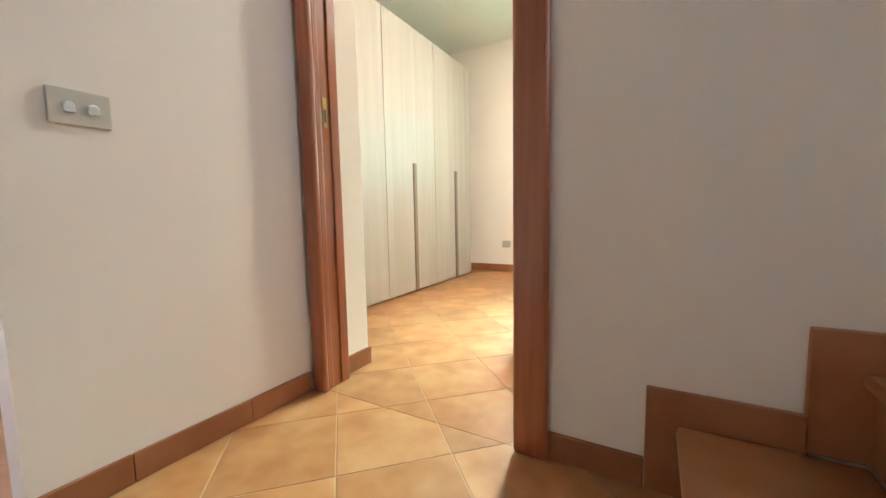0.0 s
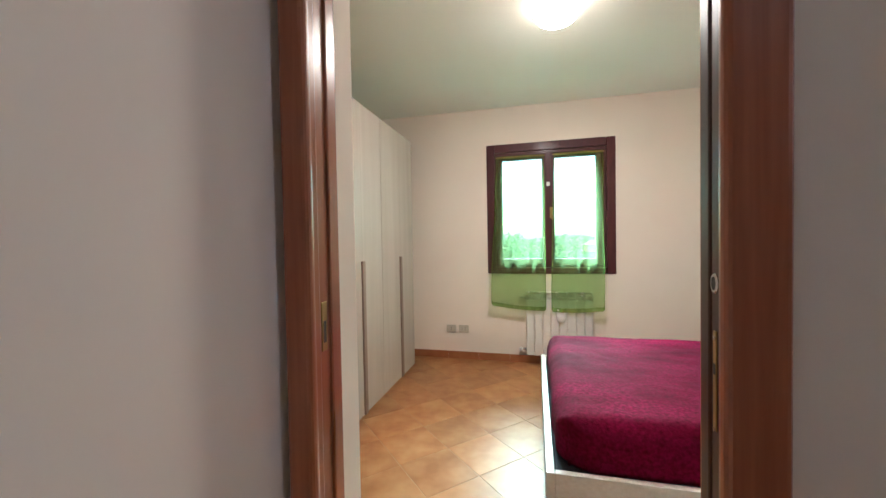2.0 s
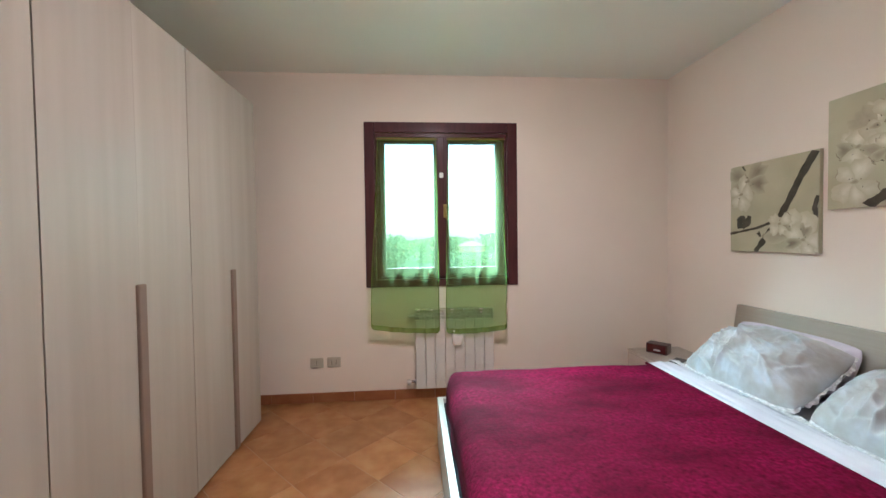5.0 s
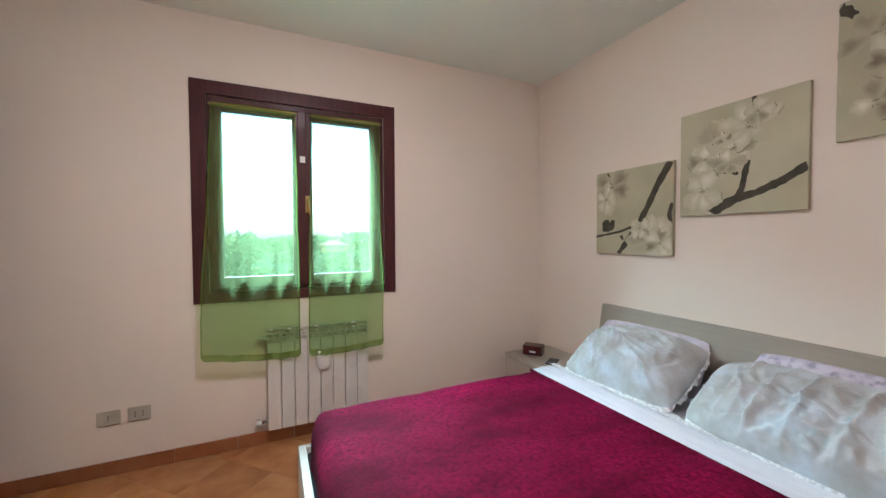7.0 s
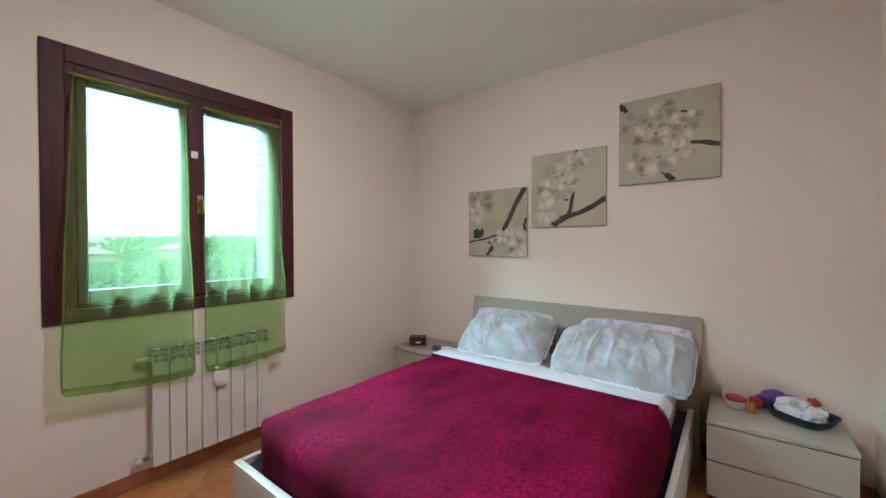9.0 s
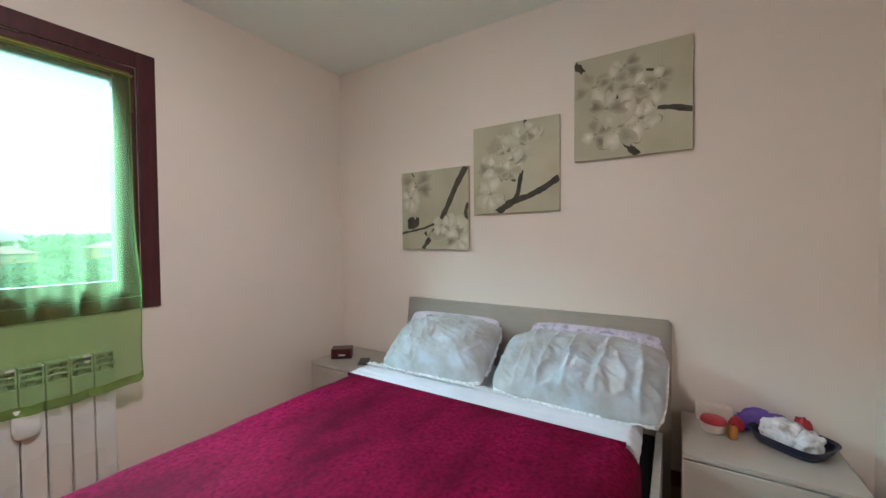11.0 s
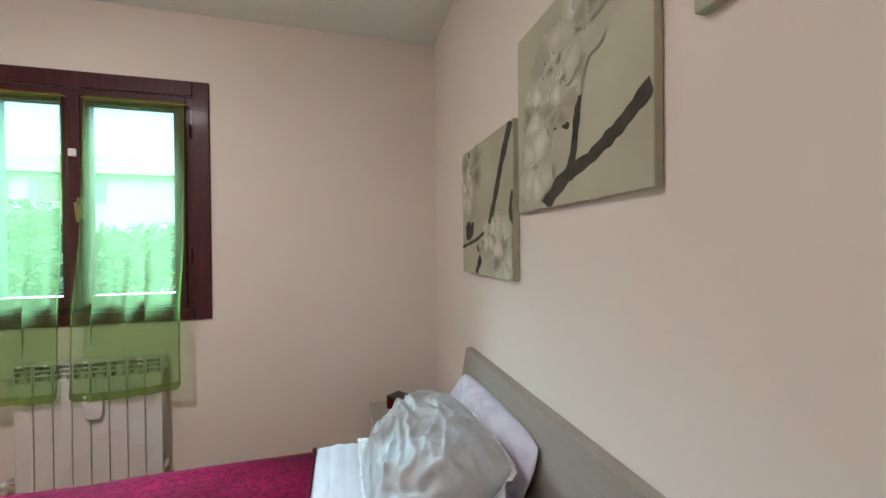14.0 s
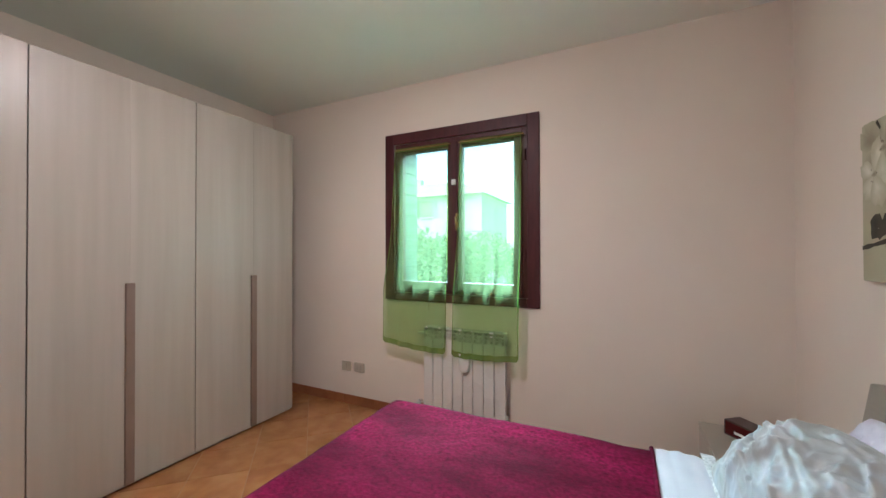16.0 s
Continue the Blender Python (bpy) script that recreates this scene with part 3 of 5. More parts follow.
def curtain(x0, x1, b0, b1, z0a, z0b, folds, seed, label):
    """A hanging sheer: x0 to x1 along its rod, b0 to b1 at the hem, whose ends hang to z0a and z0b."""
    root = thing("sheer_curtain", ((x0 + x1) / 2, NORTH - 0.03, 2.12), label, "curtain", "green sheers on the window")
    top = 2.138

    def surface(u, v, lift=0.0):
        low = z0a + (z0b - z0a) * u - 0.012 * math.sin(math.pi * u)
        low += 0.022 * max(0.0, (abs(2 * u - 1) - 0.90) / 0.10) ** 2
        z = top + (low - top) * v
        spread = min(1.0, v * 1.15)
        x = (x0 + (x1 - x0) * u) * (1 - spread) + (b0 + (b1 - b0) * u) * spread
        loose = min(1.0, v / 0.6)
        wave = math.sin(2 * math.pi * folds * u + seed + 0.5 * math.sin(3 * v + seed)) + 0.55 * math.sin(2 * math.pi * folds * 1.6 * u + 2.1 * seed)
        billow = 0.018 * loose + 0.034 * math.exp(-((v - 0.76) / 0.16) ** 2) * (1 + 0.85 * wave / 1.2) + 0.003 * wave * loose
        y = NORTH - 0.030 - 0.055 * max(0.0, v - 0.80) / 0.20 - max(billow, 0.0) - lift
        return (x + 0.004 * noise.noise(Vector((u * 7, v * 6, seed))), y, z)

    part("cloth", sheet(bmesh.new(), 60, 40, lambda u, v: surface(u, v * 0.985)), CURTAIN, root, smooth=True)
    part("hem", sheet(bmesh.new(), 60, 2, lambda u, v: surface(u, 0.975 + 0.025 * v, 0.0015)), HEM, root, "doubled hem", smooth=True)
    part("hem", sheet(bmesh.new(), 60, 2, lambda u, v: surface(u, 0.018 * v, 0.0015)), HEM, root, "doubled heading", smooth=True)
    for uu in (0.0, 0.986):
        part("hem", sheet(bmesh.new(), 2, 40, lambda u, v: surface(uu + 0.014 * u, v, 0.0015)), HEM, root, "doubled side hem", smooth=True)
    bm = rod(bmesh.new(), (x0 - 0.012, NORTH - 0.03, top - 0.012), (x1 + 0.012, NORTH - 0.03, top - 0.012), 0.004)
    part("curtain_rod", bm, BRASS, root, "thin brass rod")
    for x in (x0 - 0.01, x1 + 0.01):
        part("rod_hook", rod(bmesh.new(), (x, NORTH - 0.032, top - 0.012), (x, NORTH - 0.003, top - 0.012), 0.003), BRASS, root)
    return root


curtain(-0.918, -0.446, -0.982, -0.440, 0.606, 0.562, 4, 0.7, "green sheer curtain hanging over the casement to below the sill")
curtain(-0.350, 0.108, -0.388, 0.104, 0.556, 0.576, 4, 2.9, "green sheer curtain hanging beside the window's middle post")

# ---- wardrobe ----
WF, WT = -1.76, 2.29
wardrobe = thing("wardrobe", (-2.05, 3.41, 0), "tall whitewashed wood wardrobe with long taupe grips, closed", "wardrobe")
part("body", box(WEST + 0.012, WF - 0.022, 2.255, 4.572, 0.0, WT - 0.002, 0.002, 1), PALE_WOOD, wardrobe)
edges = (2.255, 2.645, 3.028, 3.430, 3.787, 4.204, 4.574)
for k in range(6):
    lo, hi = edges[k] + (0.0002 if k % 2 else 0.003), edges[k + 1] - (0.003 if k % 2 else 0.0002)
    part("door", box(WF - 0.020, WF, lo, hi, 0.018, WT, 0.0005, 1), PALE_WOOD, wardrobe)
for yh in (2.645, 3.430, 4.207):
    bm = box(WF - 0.006, WF + 0.014, yh - 0.024, yh + 0.022, 0.018, 1.142, 0.006, 3)
    part("handle", bm, HANDLE, wardrobe, "long taupe vertical grip")

# ---- bed ----
BX0, BX1, BY0, BY1, BTOP = -0.50, 1.50, 2.52, 4.15, 0.312
bed = thing("double_bed", (0.5, 3.33, 0), "whitewashed wood double bed with a taupe headboard", "bed")
part("footboard", box(BX0, BX0 + 0.035, BY0, BY1, 0.045, BTOP, 0.003, 2), BED_WOOD, bed)
part("side_board", box(BX0 + 0.036, BX1, BY0, BY0 + 0.03, 0.045, BTOP, 0.003, 2), BED_WOOD, bed)
part("side_board", box(BX0 + 0.036, BX1, BY1 - 0.03, BY1, 0.045, BTOP, 0.003, 2), BED_WOOD, bed)
for y in (BY0 + 0.004, BY1 - 0.124):
    part("leg", box(BX0 + 0.002, BX0 + 0.12, y, y + 0.12, 0.0, 0.044, 0.002, 1), BED_WOOD, bed)
# black stands in for the dark gap between mattress and frame
part("bed_base", box(BX0 + 0.04, BX1 - 0.01, BY0 + 0.034, BY1 - 0.034, 0.06, 0.29, 0.01, 2), GAP_BLACK, bed, "black block filling the dark gap below the mattress")
# headboard: a slab with a rounded outer corner and a lower panel set back
bm = box(1.508, 1.543, 2.487, 4.137, 0.0, 0.853)
sel = [e for e in bm.edges if abs(e.verts[0].co.x - e.verts[1].co.x) > 0.01 and all(v.co.z > 0.8 and v.co.y < 3 for v in e.verts)]
bmesh.ops.bevel(bm, geom=sel, offset=0.010, segments=4, affect="EDGES")
bmesh.ops.bevel(bm, geom=[e for e in bm.edges if len(e.link_faces) == 2 and e.calc_face_angle(0) > 1.0], offset=0.003, segments=2, affect="EDGES")
for v in bm.verts:
    v.co.x -= (0.853 - v.co.z) * (0.16 if v.co.x < 1.53 else 0.0)
part("headboard", bm, TAUPE, bed, "taupe laminate headboard")
part("headboard_ledge", box(1.44, 1.458, 2.52, 4.11, 0.05, 0.60, 0.004, 2), TAUPE, bed)


def draped(x0, x1, y0, y1, top, low, radius, plan, nx, ny, amp, seed, head_flat=True):
    """Cloth laid over a mattress: rounded over its sides and foot, hanging down to low; head_flat leaves the head end lying flat."""
    drop = top - low
    arc = radius * math.pi / 2

    def bend(q, half):
        """Arc length q from the middle line to place and drop, for a half width."""
        flat = half - radius
        s, q = (1 if q >= 0 else -1), abs(q)
        if q <= flat:
            return s * q, 0.0
        if q <= flat + arc:
            a = (q - flat) / radius
            return s * (flat + radius * math.sin(a)), radius * (1 - math.cos(a))
        return s * half, radius + q - flat - arc

    cx, cy, hx, hy = (x0 + x1) / 2, (y0 + y1) / 2, (x1 - x0) / 2, (y1 - y0) / 2
    reach_y = hy - radius + arc + drop - radius
    reach_x = hx - radius + arc + drop - radius

    def f(u, v):
        px, dx = bend(-reach_x + (reach_x + hx) * u, hx) if head_flat else bend(reach_x * (2 * u - 1), hx)
        if head_flat and px > 0:
            px, dx = -reach_x + (reach_x + hx) * u, 0.0
        py, dy = bend(reach_y * (2 * v - 1), hy)
        ex, ey = -px - (hx - plan), abs(py) - (hy - plan)
        if not head_flat:
            ex = abs(px) - (hx - plan)
        if ex > 0 and ey > 0:
            far = math.hypot(ex, ey)
            if far > plan:
                px = math.copysign(hx - plan + ex * plan / far, px)
                py = math.copysign(hy - plan + ey * plan / far, py)
        d = min((dx ** 2.2 + dy ** 2.2) ** (1 / 2.2), drop)
        n = noise.noise(Vector((px * 5, py * 5, seed))) + 0.5 * noise.noise(Vector((px * 14, py * 14, seed + 4)))
        side = min(1, d / drop)
        wx = wy = 0.0
        if side > 0.1:
            w = amp * side * (0.8 * math.sin(11 * (px + py) + 2 * n) + n)
            wx, wy = (-w if dx > dy else 0.0), (math.copysign(w, py) if dy >= dx else 0.0)
        return (cx + px + wx, cy + py + wy, top - d + amp * n * (1 - 0.6 * side))

    return sheet(bmesh.new(), nx, ny, f)


mattress = thing("mattress", (0.5, 3.33, 0.3), "mattress in a white fitted sheet on the bed", "mattress")
part("sheet", draped(BX0 + 0.075, 1.478, 2.605, 4.09, 0.492, 0.295, 0.06, 0.13, 70, 60, 0.004, 3.0, head_flat=False), SHEET, mattress, smooth=True)

blanket = thing("fleece_blanket", (0.2, 3.33, 0.3), "burgundy plush fleece blanket spread over the bed's foot end", "blanket")
cloth = part("cloth", draped(BX0 + 0.045, 0.835, 2.578, 4.118, 0.512, 0.30, 0.105, 0.18, 120, 140, 0.006, 8.0), FLEECE, blanket, smooth=True)
solid = cloth.modifiers.new("thickness", "SOLIDIFY")
solid.thickness, solid.offset = 0.012, -1
part("rolled_edge", rod(bmesh.new(), (0.835, 2.625, 0.506), (0.835, 4.07, 0.506), 0.0085), FLEECE, blanket, smooth=True)

top_sheet = thing("top_sheet", (0.95, 3.33, 0.5), "white cotton top sheet folded back over the blanket's end", "sheet")


def fold(u, v):
    y = 2.582 + 1.53 * v
    edge_drop = max(0.0, abs(v - 0.5) - 0.47) / 0.03
    x = 0.842 + 0.17 * u + 0.006 * noise.noise(Vector((u * 3, v * 9, 2.2)))
    z = 0.503 + 0.006 * math.sin(math.pi * u) + 0.0035 * abs(math.sin(9.5 * u + 1.2 * noise.noise(Vector((v * 3, 0.3, 1.7))))) + 0.004 * noise.noise(Vector((u * 5, v * 14, 7.1))) - 0.05 * edge_drop ** 2
    return (x, y, z)


part("cloth", sheet(bmesh.new(), 40, 90, fold), SHEET, top_sheet, smooth=True)
part("lace_edge", sheet(bmesh.new(), 4, 160, lambda u, v: (1.006 + 0.04 * u + 0.006 * abs(math.sin(75 * v)) * u, 2.60 + 1.50 * v,
     0.509 + 0.004 * math.sin(150 * v) * u + 0.003)), LACE, top_sheet, "white lace edging", smooth=True)


def pillow(place, width, height, thick, tilt, turn, mat, frill, seed, label, group, trim_label="", folds=(), droop=0.0):
    """A soft pillow: its long side along y, leaning back by tilt degrees, with creases and a ruffled edge."""
    root = thing("pillow", place, label, "pillow", group)
    m = pose(*place, 0, -tilt, turn)
    rng = random.Random(seed)
    fine = [(rng.uniform(-0.8, 0.8), rng.uniform(-0.8, 0.8), rng.uniform(0, math.pi), rng.uniform(0.12, 0.3)) for _ in range(26)]

    def half(side):
        def f(u, v):
            a, b = 2 * u - 1, 2 * v - 1
            full = (max(0.0, 1 - abs(a) ** 2.6) ** 0.66 if a > 0 else max(0.0, 1 - abs(a) ** 2.1) ** 0.78) * max(0.0, 1 - abs(b) ** 2.6) ** 0.66
            pinch = 1 - 0.10 * b ** 4 * abs(a) ** 3
            pinch_b = 1 - 0.07 * a ** 4 * abs(b) ** 3
            z = side * thick / 2 * full * (1 - droop * max(0.0, b) ** 1.3)
            n = noise.noise(Vector((a * 1.6 + seed, b * 2.4, side)))
            z *= 1 + 0.16 * n
            ridge = 1 - abs(noise.noise(Vector((a * 2.2 + b * 1.2 + seed, b * 3.6 - a, 2.0 * side + seed))))
            z += side * 0.015 * full * (ridge ** 5 - 0.35)
            ridge = 1 - abs(noise.noise(Vector((a * 5.0 + seed, b * 7.0 - a * 2, seed + side))))
            z += side * 0.006 * full ** 0.5 * (ridge ** 4 - 0.4)
            for a0, b0, a1, b1, tall in folds:
                la, lb = a1 - a0, b1 - b0
                size = math.hypot(la, lb)
                along = ((a - a0) * la + (b - b0) * lb) / size ** 2
                across = ((a - a0) * lb - (b - b0) * la) / size + 0.03 * noise.noise(Vector((a * 3, b * 3, seed)))
                fade = max(0.0, 1 - (2 * along - 1) ** 4) if 0 < along < 1 else 0.0
                z += side * 1.35 * tall * fade * full ** 0.4 * (math.exp(-(abs(across) / 0.035) ** 1.2) - 0.55 * math.exp(-((across - 0.085) / 0.055) ** 2))
            for ca, cb, ang, reach in fine:
                la, lb = math.cos(ang), math.sin(ang)
                along, across = (a - ca) * la + (b - cb) * lb, (a - ca) * lb - (b - cb) * la
                z += side * 0.007 * full ** 0.4 * math.exp(-(along / reach) ** 2) * (math.exp(-(across / 0.03) ** 2) - 0.7 * math.exp(-((across - 0.06) / 0.035) ** 2))
            sag = -0.03 * (1 - abs(b)) * max(0.0, -a)
            return m @ Vector((a * height / 2 * pinch - 0.16 * droop * max(0.0, b) ** 2.5 * max(0.0, a), b * width / 2 * pinch_b, z + sag * 0.4))
        return f

    bm = bmesh.new()
    sheet(bm, 80, 120, half(1))
    sheet(bm, 40, 60, half(-1))
    bmesh.ops.remove_doubles(bm, verts=bm.verts, dist=0.0006)
    bmesh.ops.recalc_face_normals(bm, faces=bm.faces)
    case = part("case", bm, mat, root, smooth=True)
    if frill:
        turns = []
        for k in range(240):
            s = k / 240 * 4
            side, q = int(s), 2 * (s - int(s)) - 1
            turns.append(((q, -1), (1, q), (-q, 1), (-1, -q))[side])
        bm = bmesh.new()
        rings = []
        for j in range(4):
            ring = []
            for k, (a, b) in enumerate(turns):
                out = j / 3 * frill
                wob = math.sin(k * 0.9 + seed) * 0.4 + math.sin(k * 0.37 + 2 * seed) * 0.6
                pa, pb = 1 - 0.10 * b ** 4 * abs(a) ** 3, 1 - 0.07 * a ** 4 * abs(b) ** 3
                na, nb = (a if abs(a) >= 0.999 else 0), (b if abs(b) >= 0.999 else 0)
                ring.append(bm.verts.new(m @ Vector((a * height / 2 * pa * 0.985 + na * out - 0.16 * droop * max(0.0, b) ** 2.5 * max(0.0, a), b * width / 2 * pb * 0.985 + nb * out * (1 + 0.12 * wob),
                                                     0.018 * wob * j / 3 - 0.005 * j))))
            rings.append(ring)
        for r0, r1 in zip(rings, rings[1:]):
            for k in range(240):
                bm.faces.new((r0[k], r0[(k + 1) % 240], r1[(k + 1) % 240], r1[k]))
        part("ruffle", bm, LACE if trim_label else mat, root, trim_label, smooth=True)
    return root


pillow((1.195, 3.660, 0.640), 0.67, 0.43, 0.30, 34, 3, SATIN, 0.011, 3, "pale grey printed satin pillow with a ruffled edge, leaning", "pillows on the bed", "white ruffled edge",
       [(0.95, 0.80, -0.75, 0.66, 0.016), (0.95, 0.74, -0.85, 0.30, 0.018), (0.80, 0.45, -0.30, 0.02, 0.014), (0.35, -0.05, -0.95, 0.28, 0.020), (0.85, 0.85, 0.1, 0.93, 0.012),
        (0.75, -0.30, 0.35, -0.75, 0.014), (-0.30, -0.40, -0.85, -0.75, 0.013)], 0.5)
pillow((1.180, 2.885, 0.637), 0.77, 0.43, 0.26, 34, -2, SATIN, 0.011, 11, "creased pale grey satin pillow with a ruffled edge", "pillows on the bed", "white ruffled edge",
       [(0.90, 0.50, -0.95, 0.68, 0.016), (0.92, 0.20, -0.95, 0.38, 0.018), (0.92, -0.06, -0.95, 0.06, 0.015), (0.92, -0.42, -0.9, -0.30, 0.013), (0.85, -0.72, -0.9, -0.80, 0.016),
        (0.10, 0.30, -0.05, -0.20, 0.010), (0.30, 0.85, -0.6, 0.90, 0.012), (0.15, -0.45, 0.35, -0.85, 0.013)], 0.2)
pillow((1.40, 3.735, 0.610), 0.68, 0.37, 0.13, 62, 1, LAVENDER, 0.0, 5, "pale lavender pillow propped against the headboard", "pillows on the bed")
pillow((1.400, 2.865, 0.610), 0.69, 0.40, 0.13, 62, -1, LAVENDER_PRINT, 0.0, 7, "lavender pillow with a dark printed border against the headboard", "pillows on the bed")

# ---- nightstands ----


def nightstand(y0, y1, label):
    x0, x1, top = 1.095, 1.532, 0.40
    root = thing("nightstand", ((x0 + x1) / 2, (y0 + y1) / 2, 0), label, "nightstand", "nightstands beside the bed")
    part("body", box(x0 + 0.021, x1, y0, y1, 0.0, top - 0.020, 0.002, 1), STAND, root)
    part("top", box(x0, x1, y0 - 0.001, y1 + 0.001, top - 0.019, top, 0.002, 2), STAND, root)
    for z0, z1 in ((0.012, 0.190), (0.196, 0.374)):
        part("drawer_front", box(x0 + 0.001, x0 + 0.020, y0 + 0.001, y1 - 0.001, z0, z1, 0.0025, 2), STAND, root)
    return root


nightstand(1.905, 2.445, "beige two-drawer nightstand crowded with small things")
nightstand(4.185, 4.725, "beige two-drawer nightstand with a clock and a phone")

clock = thing("alarm_clock", (1.245, 4.600, 0.40), "small dark red-brown cube alarm clock with a dark display", "clock")
m = pose(1.265, 4.585, 0.40, 0, 0, 38)
bm = box(-0.045, 0.055, -0.075, 0.075, 0.0, 0.076, 0.006, 3)
bmesh.ops.transform(bm, matrix=m, verts=bm.verts)
CLOCK_CASE = material("dark_red_brown_case", [(0.030, 0.008, 0.006), (0.055, 0.016, 0.012)], 12, rough=0.35, bump=0.03)
part("case", bm, CLOCK_CASE, clock)
bm = box(-0.0462, -0.0450, -0.064, 0.064, 0.010, 0.070)
bmesh.ops.transform(bm, matrix=m, verts=bm.verts)
CLOCK_FACE = material("dark_red_display", [(0.05, 0.006, 0.008), (0.09, 0.012, 0.014)], 10, rough=0.15, bump=0.0)
part("display", bm, CLOCK_FACE, clock, "dark red display")
bm = box(-0.0470, -0.0461, -0.028, 0.020, 0.024, 0.036)
bmesh.ops.transform(bm, matrix=m, verts=bm.verts)
part("marking", bm, WHITE_PLASTIC, clock, "pale bar of unreadable digits")
phone = thing("mobile_phone", (1.27, 4.37, 0.40), "black mobile phone lying on the nightstand", "phone")
bm = box(-0.07, 0.07, -0.036, 0.036, 0.0, 0.009, 0.004, 3)
bmesh.ops.transform(bm, matrix=pose(1.27, 4.37, 0.40, 0, 0, 35), verts=bm.verts)
part("shell", bm, BLACK, phone)

# things on the other nightstand
pot = thing("cosmetic_jar", (1.37, 2.325, 0.40), "round cream jar with a red lid", "jar")
part("jar", lathe([(0.0, 0.0), (0.036, 0.0), (0.043, 0.008), (0.048, 0.035), (0.047, 0.044), (0.0, 0.044)], 32, (1.37, 2.325, 0.40)), CREAM, pot, smooth=True)
part("lid", lathe([(0.0, 0.0), (0.049, 0.0), (0.050, 0.006), (0.046, 0.016), (0.038, 0.019), (0.0, 0.020)], 32, (1.37, 2.325, 0.444)), RED, pot, "red lid", smooth=True)
bottle = thing("perfume_bottle", (1.335, 2.258, 0.40), "small amber bottle with a dark red cap", "bottle")
part("bottle", lathe([(0.0, 0.0), (0.016, 0.0), (0.018, 0.006), (0.018, 0.045), (0.014, 0.056), (0.010, 0.060), (0.0, 0.060)], 24, (1.335, 2.258, 0.40)), AMBER, bottle, smooth=True)
part("cap", lathe([(0.0, 0.0), (0.011, 0.0), (0.012, 0.012), (0.010, 0.026), (0.005, 0.031), (0.0, 0.031)], 20, (1.335, 2.258, 0.46)), RED, bottle, "dark red cap", smooth=True)
carton = thing("small_carton", (1.49, 2.32, 0.40), "small cream cardboard box against the wall", "box")
part("carton", box(1.465, 1.515, 2.245, 2.385, 0.40, 0.475, 0.003, 2), CREAM, carton)
TRAY = pose(1.375, 2.060, 0.40, 0, 0, -38)
tray = thing("tray", (1.375, 2.060, 0.40), "navy plastic tray heaped with wrapped packets", "tray")
bm = bmesh.new()
rings = []
for out, z in ((-0.030, 0.0), (-0.020, 0.0), (-0.006, 0.020), (0.004, 0.048), (0.010, 0.050), (0.010, 0.046), (-0.002, 0.044), (-0.012, 0.018), (-0.024, 0.006)):
    ring = []
    for k in range(40):
        a = 2 * math.pi * k / 40
        ca, sa = math.cos(a), math.sin(a)
        ring.append(bm.verts.new(((0.100 + out) * math.copysign(abs(ca) ** 0.5, ca), (0.120 + out) * math.copysign(abs(sa) ** 0.5, sa), z)))
    rings.append(ring)
for r0, r1 in zip(rings, rings[1:]):
    for k in range(40):
        bm.faces.new((r0[k], r0[(k + 1) % 40], r1[(k + 1) % 40], r1[k]))
bm.faces.new(rings[0])
bm.faces.new(rings[-1])
bmesh.ops.recalc_face_normals(bm, faces=bm.faces)
bmesh.ops.transform(bm, matrix=TRAY, verts=bm.verts)
part("tray_body", bm, NAVY, tray)


def crumpled(name, m, sx, sy, sz, mat, seed, label, category):
    """A soft crumpled lump with a flat underside, sx by sy wide and sz high."""
    root = thing(name, m.translation, label, category)
    bm = bmesh.new()
    bmesh.ops.create_icosphere(bm, subdivisions=4, radius=1.0)
    for v in bm.verts:
        p = v.co.copy()
        n = noise.noise(p * 1.7 + Vector((seed, 0, 0))) * 0.28 + abs(noise.noise(p * 4.5 + Vector((0, seed, 0)))) * 0.22
        p *= 0.86 + n
        v.co = m @ Vector((p.x * sx / 2, p.y * sy / 2, max(0.0, (p.z + 0.55) * sz / 1.5)))
    part("body", bm, mat, root, smooth=True)
    return root


crumpled("wrapped_packet", TRAY @ pose(-0.005, 0.03, 0.007), 0.15, 0.155, 0.105, WRAP, 2.0, "white crumpled wrapped packet in the tray", "packet")
crumpled("wrapped_packet", TRAY @ pose(0.0, -0.055, 0.007), 0.14, 0.10, 0.085, WRAP, 6.0, "clear wrapped packet at the tray's end", "packet")
crumpled("purple_cloth", pose(1.485, 2.14, 0.40, 0, 0, 12), 0.085, 0.21, 0.095, PURPLE, 4.0, "folded purple cloth behind the tray", "cloth")
crumpled("red_pouch", pose(1.44, 2.235, 0.40), 0.06, 0.06, 0.06, RED, 9.0, "small crumpled red pouch", "pouch")
crumpled("red_pouch", pose(1.505, 2.00, 0.40), 0.05, 0.07, 0.085, RED, 12.0, "small red pouch against the wall", "pouch")

